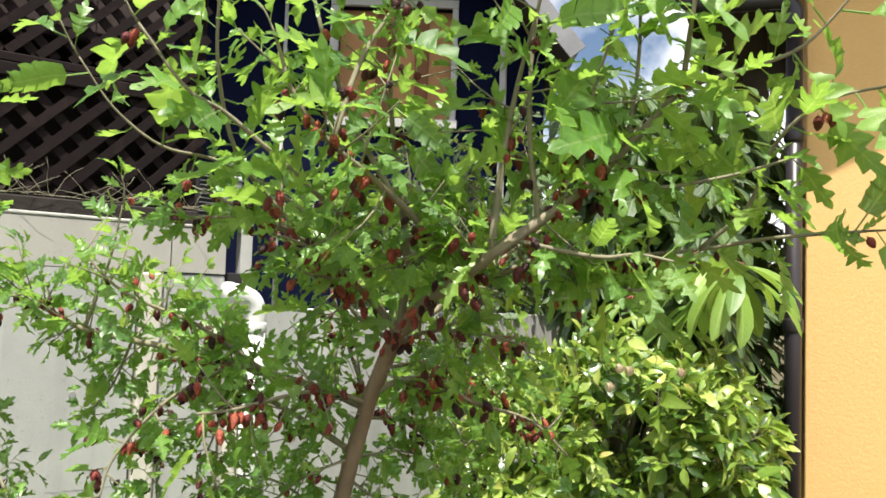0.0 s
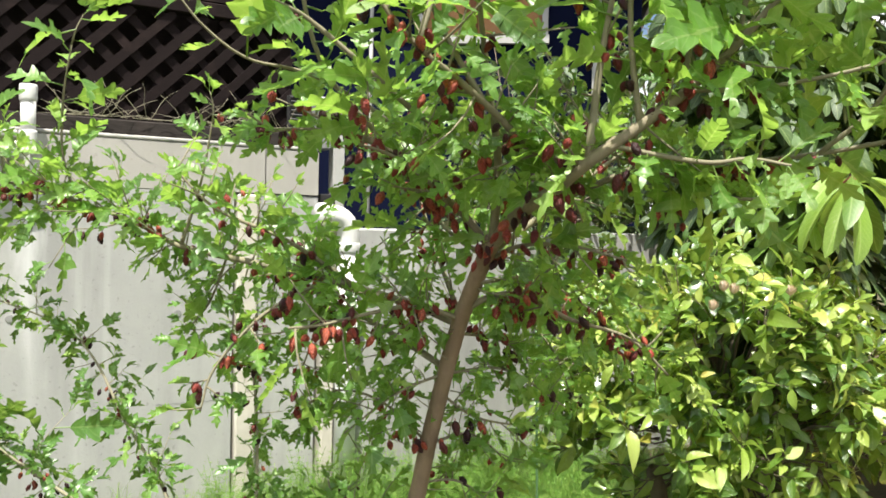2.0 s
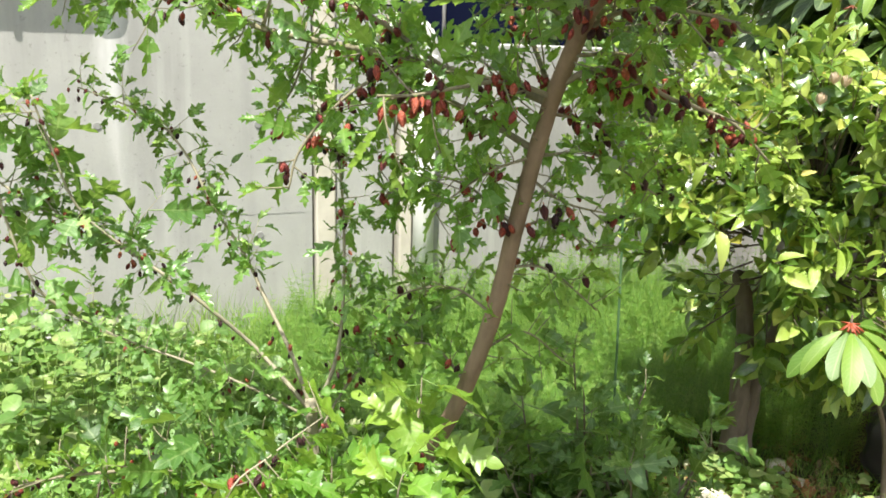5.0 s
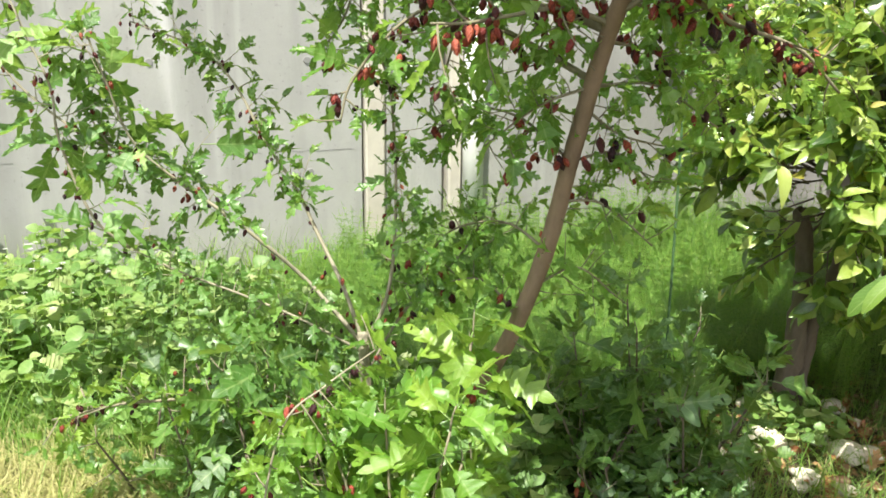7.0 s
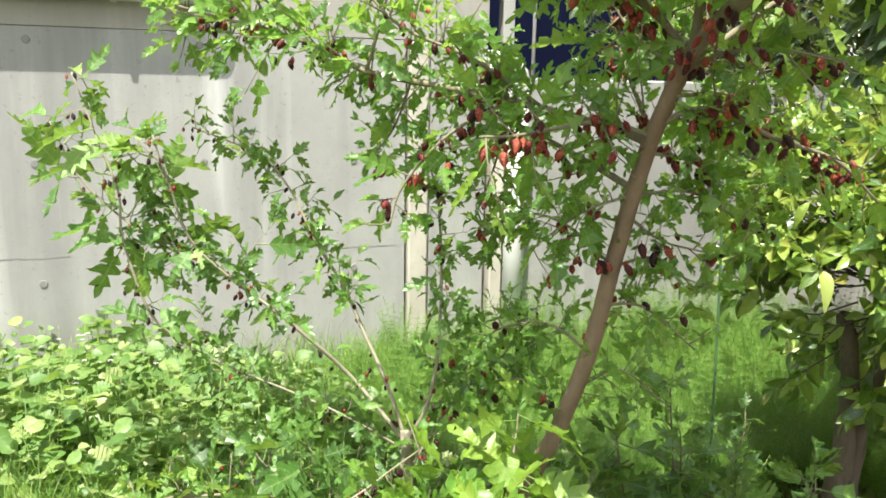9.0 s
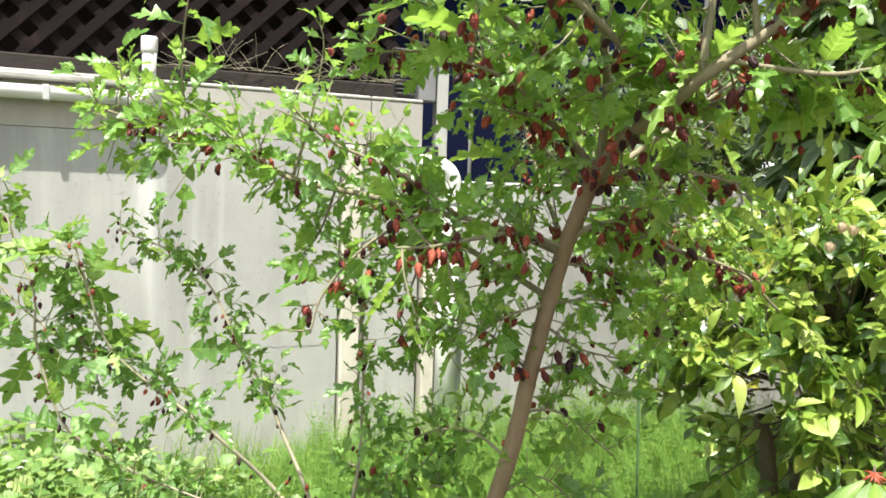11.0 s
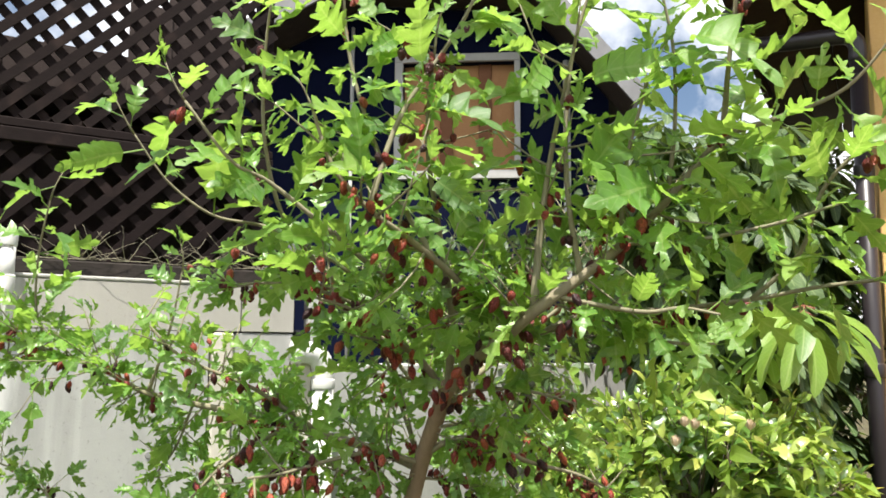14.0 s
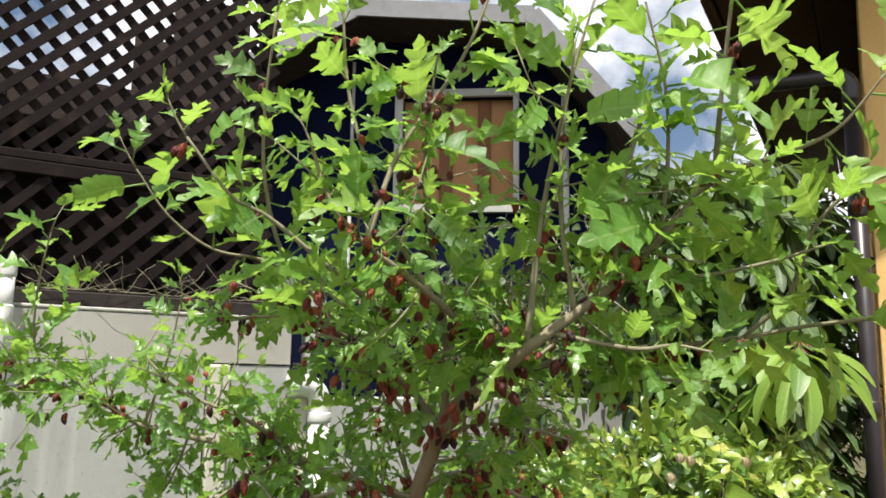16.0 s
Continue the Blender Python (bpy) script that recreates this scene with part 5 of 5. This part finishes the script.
# ---- the shrub with yellow-green leaves ----
def build_shrub():
    t = Tree("flowering_shrub", (0.56, 2.6, GROUND), "dense evergreen shrub with glossy yellow-green leaves and a few faded flowers", "shrub", OVALS, M_SHRUB, M_GREYB, 31)
    t.limb([(0.55, 2.62, -0.02), (0.56, 2.6, 0.15), (0.565, 2.58, 0.293), (0.555, 2.55, 0.494), (0.52, 2.5, 0.66)], 0.036, 0.018, M_GREYB, "trunk", 16, "grey-brown gnarled stem", 0.55)
    t.limb([(0.6, 2.66, -0.02), (0.6, 2.63, 0.18), (0.615, 2.6, 0.36), (0.66, 2.56, 0.62)], 0.027, 0.013, M_GREYB, "trunk", 14, "grey-brown gnarled stem", 0.5)
    r = t.r
    c, rad = Vector((0.7, 2.58, 0.805)), Vector((0.5, 0.38, 0.46))
    n = 262
    for i in range(n):
        d = rand_dir(r, 0.25 if i < 250 else -0.2)
        if d.y > 0.75:
            d.y = -d.y * 0.6
        if d.x < -0.3 and d.z < 0.05 and r.random() < 0.55:
            d.z = abs(d.z) * 0.8
        lump = 0.86 + 0.22 * noise.noise(d * 2.3 + Vector((4, 1, 7)))
        tip = c + Vector((d.x * rad.x, d.y * rad.y, d.z * rad.z)) * lump
        start = c + (tip - c) * 0.45 + Vector((0, 0, -0.05))
        mid = start.lerp(tip, 0.5) + rand_dir(r) * 0.03
        vs, fs = tube([start, mid, tip], 0.0032, 0.0015, 5)
        t.twigs.add(vs, fs)
        way = (tip - mid).normalized()
        for k in range(3):
            p = mid.lerp(tip, 0.35 + 0.3 * k)
            t.twig(p, (way + rand_dir(r, 0.3) * 0.7).normalized(), 0.07, 4, 0.08, 0.0, 0.0016, 0.15, True)
    t.grow(None, 295)
    for p in ((0.635, 2.27, 1.156), (0.66, 2.275, 1.15), (0.79, 2.28, 1.15), (0.61, 2.26, 1.11), (0.5, 2.3, 0.86)):
        h = Heap()
        for k in range(7):
            a = k * 0.9
            put_leaf(h, OVALS[k % 4], stand(Vector(p), Vector((math.cos(a) * 0.5, math.sin(a) * 0.5, 0.9 - 0.06 * k)), Vector((math.cos(a), math.sin(a), 0)), 0.027))
        h.part("flower", M_PETAL, t.root, "withered cream flower")


build_shrub()


# ---- evergreen with whorls of long leaves ----
def build_evergreen():
    t = Tree("broadleaf_evergreen", (1.05, 2.95, GROUND), "evergreen tree with hanging whorls of long leathery leaves on red stalks", "tree", BIGS, M_BIG, M_GREYB, 41)
    t.limb([(1.05, 3.0, -0.02), (1.06, 2.98, 0.6), (1.03, 3.05, 1.2), (1.05, 3.1, 1.8)], 0.03, 0.008, M_GREYB, "trunk", 10)
    r = t.r
    red = plain("red_leaf_stalk", (0.2, 0.055, 0.03), (0.16, 0.09, 0.04), 40, 0.5)
    stalks = Heap()

    def whorl(tree, p, n, size, hang):
        p = Vector(p)
        a0 = r.uniform(0, 6.28)
        for i in range(n):
            a = a0 + i * 2.4
            axis = Vector((math.cos(a), math.sin(a), -hang * r.uniform(0.6, 1.3) + 0.25 * (i / n))).normalized()
            s = size * r.uniform(0.8, 1.1)
            if tree is t:
                vs, fs = tube([p, p + axis * s * 0.16], 0.0028, 0.002, 5)
                stalks.add(vs, fs)
            tree.leaves.append((r.randrange(3), stand(p + axis * s * 0.05, axis, Vector((0.03, -0.2, 1)) + rand_dir(r) * 0.25, s, r.uniform(-0.3, 0.3))))

    for p, n, size, hang in (
        ((1.015, 2.565, 1.452), 9, 0.222, 0.95), ((1.02, 2.57, 1.467), 8, 0.205, 0.4), ((0.78, 2.8, 1.36), 7, 0.14, 0.6), ((1.0, 2.48, 0.9), 8, 0.15, 0.35), ((1.055, 2.5, 0.87), 8, 0.16, 0.5),
        ((0.93, 2.52, 0.78), 7, 0.14, 0.4), ((1.0, 2.78, 1.2), 8, 0.14, 0.6), ((0.86, 2.72, 1.22), 8, 0.15, 0.7),
    ):
        whorl(t, p, n, size, hang)
        z = max(0.3, p[2] - 0.35)
        t.limb([(1.05, 2.99, z), (1.04 + (p[0] - 1.05) * 0.4, 2.9, z + 0.12), (p[0], p[1] + 0.08, p[2] - 0.1), p], 0.008, 0.004, M_GREYB, "branch", 7)
    for i in range(4):
        z = r.uniform(1.25, 1.6)
        p = (r.uniform(0.78, 0.95), r.uniform(2.65, 2.82), z)
        whorl(t, p, 8, r.uniform(0.11, 0.15), r.uniform(0.2, 0.9))
        t.limb([(1.05, 3.05, z - 0.3), (0.5 * (p[0] + 1.05), 3.0, z - 0.14), p], 0.005, 0.003, M_GREYB, "branch", 5)
    stalks.part("stalk", red, t.root, "red leaf stalks", "stuff")
    t.grow(None, 120)
    # Rear whorls of the same leaves, their colour darkened to stand for shade
    back = Tree("broadleaf_evergreen", (0.98, 3.4, GROUND), "evergreen tree, leathery leaves coloured dark for shade, beside the house wall", "tree", BIGS, M_SHADED, M_GREYB, 43)
    back.limb([(0.98, 3.4, -0.02), (1.0, 3.42, 0.7), (0.97, 3.44, 1.4), (1.0, 3.45, 2.0)], 0.03, 0.008, M_GREYB, "trunk", 10)
    for k in range(26):
        a, z = k * 2.4, 0.25 + 0.055 * k
        e = Vector((0.95 + 0.32 * math.cos(a), 3.35 + 0.3 * math.sin(a), z + 0.4))
        back.limb([(0.98, 3.43, z), (0.97 + 0.18 * math.cos(a), 3.4 + 0.18 * math.sin(a), z + 0.15), tuple(e)], 0.009, 0.003, M_GREYB, "branch", 6)
    for i in range(560):
        y = r.uniform(2.85, 3.7)
        z = r.uniform(0.8, 2.12)
        near = 0.66 + 0.14 * noise.noise(Vector((y * 3, z * 3, 1.5))) + 0.3 * max(0.0, 1.25 - z)
        whorl(back, (r.uniform(near, 1.355 + 0.396 * (y - 3.106) - (0.17 if y < 3.2 else 0.04)), y, z), 9, r.uniform(0.12, 0.18), r.uniform(0.2, 1.1))
    back.grow(None, 0)


def build_backdrop_trees():
    """Small-leaved trees in the gap between the two houses."""
    for k, (x, y, top, wid) in enumerate(((1.75, 5.6, 2.5, 0.9), (0.95, 5.6, 2.35, 0.7), (0.1, 5.0, 2.1, 0.6))):
        # Leaves share the shade-darkened colour of the rear evergreen
        t = Tree("garden_tree", (x, y, GROUND), "leafy dark green garden tree beyond the wall", "tree", OVALS, M_SHADED, M_GREYB, 70 + k, "trees between the houses")
        t.limb([(x, y, 0), (x + 0.05, y, top * 0.4), (x, y, top * 0.8)], 0.05, 0.02, M_GREYB, "trunk", 8)
        r = t.r
        c = Vector((x, y, top * 0.6))
        for i in range(170):
            d = rand_dir(r, 0.1)
            lump = 0.7 + 0.5 * noise.noise(d * 2 + Vector((k * 5, 2, 3)))
            tip = c + Vector((d.x * wid, d.y * wid, d.z * top * 0.42)) * (lump + 0.25)
            start = c + (tip - c) * 0.3
            vs, fs = tube([start, start.lerp(tip, 0.6), tip], 0.008, 0.002, 5)
            t.twigs.add(vs, fs)
            for j in range(3):
                t.twig(start.lerp(tip, 0.5 + 0.25 * j), rand_dir(r, 0.3), 0.14, 5, 0.1, 0, 0.002)
        t.grow(None, 0)


def build_seedling():
    """A young plant of the same kind in front of the shrub."""
    t = Tree("evergreen_seedling", (0.95, 2.5, GROUND), "young evergreen with one whorl of long pale leaves on red stalks", "plant", BIGS, M_BIG, M_GREYB, 47)
    top = Vector((0.712, 2.175, 0.642))
    t.limb([(0.95, 2.5, 0.0), (0.91, 2.46, 0.27), (0.8, 2.3, 0.48), tuple(top)], 0.008, 0.004, M_GREYB, "stem", 8)
    red = plain("red_stalk", (0.36, 0.06, 0.025), (0.22, 0.06, 0.03), 40, 0.5)
    stalks = Heap()
    r = t.r
    for i in range(17):
        a = i * 2.4
        axis = Vector((math.cos(a), math.sin(a), -r.uniform(0.2, 1.1) + 0.4 * (i > 10))).normalized()
        size = r.uniform(0.127, 0.158)
        vs, fs = tube([top, top + axis * size * 0.2], 0.0032, 0.0022, 5)
        stalks.add(vs, fs)
        t.leaves.append((r.randrange(3), stand(top + axis * size * 0.04, axis, Vector((0, -0.3, 1)) + rand_dir(r) * 0.2, size, r.uniform(-0.2, 0.2))))
    t.twigs.add(*tube([top - Vector((0, 0, 0.02)), top, top + Vector((0, 0, 0.02))], 0.004, 0.002, 5))
    stalks.part("stalk", red, t.root, "red leaf stalks", "stuff")
    t.grow(None, 20)


build_evergreen()
build_seedling()
build_backdrop_trees()


# ---- grass, horsetail and weeds ----
def blade_into(h, x, y, height, width, lean, turn, base=None):
    z = ground_height(x, y) - 0.01 if base is None else base
    dx, dy = math.cos(turn), math.sin(turn)
    sx, sy = -dy * width / 2, dx * width / 2
    vs, uv = [], []
    for t, w in ((0, 1), (0.45, 0.85), (0.8, 0.5)):
        o = lean * height * t * t
        for s in (-1, 1):
            vs.append((x + dx * o + s * sx * w, y + dy * o + s * sy * w, z + height * t * (1 - 0.25 * lean * t)))
            uv.append((s, t))
    o = lean * height
    vs.append((x + dx * o, y + dy * o, z + height * (1 - 0.3 * lean)))
    uv.append((0, 1))
    h.add(vs, [(0, 1, 3, 2), (2, 3, 5, 4), (4, 5, 6)], np.array(uv, float))


def wall_y(x):
    return 2.7 + (x + 2.2) * 0.7536


def build_grass():
    r = random.Random(101)
    h = Heap()
    n = 0
    while n < 11500:
        x, y = r.uniform(-2.6, 1.6), r.uniform(0.9, 5.2)
        if y > wall_y(x) - 0.02 or (x > 1.3 and y > 2.9):
            continue
        thick = 0.55 + 0.45 * noise.noise(Vector((x * 2.1, y * 2.1, 9)))
        shade = (x > 0.15 and y < 2.9) or (x > -0.3 and y < 2.2)
        dry = y < 1.85 and x < -0.35
        fern = y > 2.3 and x > -0.6
        if r.random() > thick * (0.06 if shade else 0.3 if dry else 0.3 if fern else 1.0):
            continue
        tall = 0.14 + 0.16 * max(0, noise.noise(Vector((x * 1.4, y * 1.4, 4)))) + (-0.08 if y > 2.3 and x > -0.75 else 0)
        blade_into(h, x, y, tall * r.uniform(0.5, 1.3), r.uniform(0.0022, 0.005), r.uniform(0.1, 0.9), r.uniform(0, 6.28))
        n += 1
    for i in range(9000):
        x, y = r.triangular(-2.3, -0.1, -0.85), r.uniform(1.7, 2.75)
        if y < wall_y(x) - 0.04:
            blade_into(h, x, y, r.uniform(0.1, 0.27), r.uniform(0.0016, 0.0036), r.uniform(0.2, 1.1), r.uniform(0, 6.28))
    for i in range(330):
        cx, cy = r.uniform(0.2, 1.25), r.uniform(1.85, 2.75)
        for k in range(14):
            blade_into(h, cx + r.gauss(0, 0.02), cy + r.gauss(0, 0.02), r.uniform(0.05, 0.13), r.uniform(0.0014, 0.003), r.uniform(0.4, 1.4), r.uniform(0, 6.28))
    ob = h.part("grass", M_GRASS, None)
    tagged(ob, "lush bright green uncut grass along the wall", "grass", "", "stuff")
    h = Heap()
    for i in range(3500):
        x, y = r.uniform(-1.9, -0.2), r.uniform(1.0, 2.0)
        blade_into(h, x, y, r.uniform(0.02, 0.09), r.uniform(0.002, 0.004), r.uniform(0.5, 1.6), r.uniform(0, 6.28))
    for i in range(5200):
        x, y = r.triangular(-1.45, -0.4, -1.0), r.uniform(1.45, 1.8)
        blade_into(h, x, y, r.uniform(0.05, 0.16), r.uniform(0.002, 0.004), r.uniform(0.4, 1.4), r.uniform(0, 6.28))
    for i in range(1500):
        x, y = r.uniform(0.1, 1.3), r.uniform(1.7, 2.95)
        blade_into(h, x, y, r.uniform(0.02, 0.09), r.uniform(0.0015, 0.003), r.uniform(0.5, 1.6), r.uniform(0, 6.28))
    ob = h.part("dry_grass", M_STRAW, None)
    tagged(ob, "short straw-coloured dry grass in front of the weeds", "grass", "", "stuff")


def build_horsetail():
    """Feathery plants in the sun behind the trunk."""
    r = random.Random(202)
    h = Heap()
    for i in range(3000):
        x, y = r.uniform(-1.1, 0.95), r.uniform(2.25, 4.5)
        if i % 7 == 0:
            x, y = r.uniform(-0.3, 0.3), r.uniform(2.15, 2.6)
        if y > wall_y(x) - 0.08 or (x > 0.3 and y < 2.65):
            continue
        z0 = ground_height(x, y)
        tall = r.uniform(0.15, 0.34)
        lx, ly = r.uniform(-0.08, 0.08), r.uniform(-0.08, 0.08)
        p = [Vector((x + lx * t * t, y + ly * t * t, z0 + tall * t)) for t in (0, 0.5, 1)]
        vs, fs = tube(p, 0.0014, 0.0007, 4)
        h.add(vs, fs)
        for k in range(9):
            t = 0.2 + 0.78 * k / 9
            c = Vector((x + lx * t * t, y + ly * t * t, z0 + tall * t))
            reach = 0.1 * (1.05 - t) + 0.012
            for j in range(8):
                a = j * 0.785 + k * 0.4 + r.uniform(-0.2, 0.2)
                e = c + Vector((math.cos(a) * reach, math.sin(a) * reach, reach * r.uniform(0.05, 0.4)))
                s = Vector((-math.sin(a), math.cos(a), 0)) * 0.0013
                h.add([c - s, c + s, e], [(0, 1, 2)], np.array([(0.5, 0.2), (0.5, 0.2), (0.5, 1)]))
    ob = h.part("horsetail", M_GRASS, None)
    tagged(ob, "feathery bright green horsetail in sunlight", "weeds", "", "stuff")


def build_weeds():
    r = random.Random(303)
    h, st = Heap(), Heap()
    for i in range(760):
        if i < 600:
            x, y = r.triangular(-2.4, -0.6, -1.9), r.uniform(1.86, 2.75)
        else:
            x, y = r.uniform(-0.6, 0.0), r.uniform(1.75, 2.3)
        if y > wall_y(x) - 0.08 or (x > -0.8 and y > 2.5):
            continue
        z0 = ground_height(x, y)
        tall = r.uniform(0.1, 0.33) * (1.0 if x < -0.5 else 0.75)
        top = Vector((x + r.uniform(-0.06, 0.06), y + r.uniform(-0.06, 0.06), z0 + tall))
        foot = Vector((x, y, z0 - 0.01))
        vs, fs = tube([foot, foot.lerp(top, 0.5), top], 0.002, 0.001, 4)
        st.add(vs, fs)
        for k in range(r.randint(6, 11)):
            t = min(1.0, 0.25 + 0.75 * k / 8)
            a = k * 2.4 + r.uniform(-0.4, 0.4)
            axis = Vector((math.cos(a), math.sin(a), r.uniform(0.0, 0.7))).normalized()
            put_leaf(h, WEEDS[r.randrange(3)], stand(foot.lerp(top, t), axis, Vector((0, -0.25, 1)) + rand_dir(r) * 0.5, 0.022 + 0.042 * r.random() ** 1.5, r.uniform(-0.4, 0.4)))
    for i in range(34):
        x, y = r.gauss(0.57, 0.05) if i < 20 else r.uniform(0.3, 0.95), r.gauss(2.43, 0.035) if i < 20 else r.uniform(2.15, 2.6)
        z0 = ground_height(x, y)
        foot, top = Vector((x, y, z0 - 0.01)), Vector((x + r.uniform(-0.02, 0.02), y - 0.01, z0 + r.uniform(0.03, 0.09)))
        st.add(*tube([foot, foot.lerp(top, 0.5), top], 0.0018, 0.001, 4))
        for k in range(4):
            a = k * 1.7 + r.uniform(-0.4, 0.4)
            put_leaf(h, WEEDS[r.randrange(3)], stand(top, Vector((math.cos(a), math.sin(a), r.uniform(-0.1, 0.4))).normalized(), Vector((0, -0.25, 1)) + rand_dir(r) * 0.4, r.uniform(0.025, 0.05)))
    ob = h.part("weeds", M_WEED, None)
    tagged(ob, "low broad-leaved bright green weeds in front of the wall", "weeds", "", "stuff")
    place(st.part("stems", M_STEM, ob, "", "stuff"), ob)
    # small white blossoms above the weeds at the wall's foot
    f = Heap()
    for i in range(26):
        x, y = r.uniform(-2.1, -1.3), r.uniform(2.2, 2.65)
        if y > wall_y(x) - 0.05:
            continue
        p = Vector((x, y, ground_height(x, y) + r.uniform(0.22, 0.33)))
        for k in range(5):
            a = k * 1.257
            put_leaf(f, OVALS[0], stand(p, Vector((math.cos(a), math.sin(a), 0.3)), Vector((0, 0, 1)), 0.011))
    place(f.part("blossoms", M_FRAME, ob, "small white blossoms", "stuff"), ob)


def build_litter():
    """Pale stones and brown leaf litter round the shrub's foot."""
    r = random.Random(404)
    spots = [(0.493, 2.37, 0.072), (0.622, 2.44, 0.05), (0.692, 2.364, 0.062), (0.56, 2.2, 0.03), (0.359, 2.62, 0.052), (0.471, 2.582, 0.045), (0.378, 2.37, 0.032), (0.748, 2.38, 0.042), (0.704, 2.641, 0.045), (0.431, 2.175, 0.03), (0.575, 2.23, 0.045), (0.8, 2.42, 0.04), (0.74, 2.55, 0.035), (0.88, 2.35, 0.03), (0.38, 2.3, 0.028), (0.66, 2.2, 0.035), (0.27, 2.62, 0.03), (0.5, 2.42, 0.03), (0.95, 2.5, 0.04), (0.78, 2.25, 0.03)]
    spots += [(r.uniform(0.3, 0.95), r.uniform(2.15, 2.5), r.uniform(0.012, 0.026)) for k in range(26)]
    for x, y, s in spots:
        s *= 0.85
        bm = bmesh.new()
        bmesh.ops.create_icosphere(bm, subdivisions=3, radius=1)
        off = Vector((r.uniform(0, 50), r.uniform(0, 50), 0))
        for v in bm.verts:
            k = 1 + 0.35 * noise.noise(v.co * 1.2 + off) + 0.2 * noise.noise(v.co * 3.4 + off)
            v.co = Vector((v.co.x * s * k, v.co.y * s * 0.8 * k, v.co.z * s * 0.45 * k))
        bmesh.ops.rotate(bm, matrix=Matrix.Rotation(r.uniform(0, 6), 3, "Z"), verts=bm.verts)
        bmesh.ops.translate(bm, vec=(x, y, ground_height(x, y) + s * 0.3), verts=bm.verts)
        whole("stone", bm, M_STONE, "pale rough garden stone lying on the shaded soil", "stone", "stones under the shrub", "", True)
    h = Heap()
    for i in range(420):
        x, y = r.gauss(0.62, 0.3), r.gauss(2.45, 0.22)
        if x > 1.25:
            continue
        p = Vector((x, y, ground_height(x, y) + r.uniform(0.001, 0.012)))
        a = r.uniform(0, 6.28)
        put_leaf(h, DEADS[i % 2], stand(p, Vector((math.cos(a), math.sin(a), r.uniform(-0.2, 0.4))), Vector((0, 0, 1)) + rand_dir(r) * 0.6, r.uniform(0.018, 0.045)))
    for i in range(90):
        x, y = r.gauss(0.58, 0.22), r.gauss(2.42, 0.18)
        p = Vector((x, y, ground_height(x, y) + r.uniform(0.012, 0.035)))
        a = r.uniform(0, 6.28)
        put_leaf(h, DEADS[i % 2], stand(p, Vector((math.cos(a), math.sin(a), r.uniform(-0.1, 0.5))), Vector((0, -0.3, 1)) + rand_dir(r) * 0.6, r.uniform(0.035, 0.06)))
    ob = h.part("leaf_litter", M_DEAD, None)
    tagged(ob, "reddish-brown fallen leaves scattered under the shrub", "leaf litter", "", "stuff")


def build_dry_vine():
    r = random.Random(505)
    h = Heap()
    for i in range(58):
        p = on_wall(r.uniform(0.8, 1.64), r.uniform(-0.03, 0.012), 1.681)
        up = r.random() < 0.45
        d = WD * r.choice((-1, 1)) * r.uniform(0.5, 1) + Vector((0, 0, r.uniform(0.5, 1.1) if up else r.uniform(-0.05, 0.25))) + WN * (0.25 if up else 0.0)
        pts = [p]
        for k in range(4):
            d = (d + rand_dir(r) * 0.3).normalized()
            q = pts[-1] + d * r.uniform(0.02, 0.055)
            q.z = max(q.z, 1.681)
            pts.append(q)
        vs, fs = tube(pts, 0.0014, 0.0007, 4)
        h.add(vs, fs)
    ob = h.part("dry_vine", M_PALE, None)
    tagged(ob, "tangle of dry grey vine stems on the wall top", "vine", "", "stuff")


def build_stake():
    bm = pipe_bm([(0.222, 2.3, 0.0), (0.214, 2.3, 0.5), (0.197, 2.3, 1.07)], 0.0032, 8, 4)
    whole("garden_stake", bm, M_STAKE, "thin green coated garden stake standing in the grass", "stake", "", "", True)


def build_sack():
    """A slumped black plastic sack on the ground beside the house."""
    bm = bmesh.new()
    bmesh.ops.create_icosphere(bm, subdivisions=4, radius=1)
    for v in bm.verts:
        n = v.co.copy()
        fold = 0.1 * noise.noise(n * 2.2 + Vector((3, 8, 1))) + 0.05 * noise.noise(Vector((n.x * 9, n.y * 9, n.z * 2.5)))
        gather = 1 - 0.35 * max(0.0, n.z) ** 2
        v.co = Vector((n.x * 0.2 * gather, n.y * 0.17 * gather, n.z * 0.17)) * (1 + fold * 2)
        v.co.z = max(v.co.z, -0.14)
    bmesh.ops.translate(bm, vec=(1.12, 2.62, GROUND + 0.14), verts=bm.verts)
    whole("plastic_sack", bm, M_BLACK, "slumped black plastic sack lying on the grass", "sack", "", "", True)


build_sack()
build_grass()
build_horsetail()
build_weeds()
build_litter()
build_dry_vine()
build_stake()
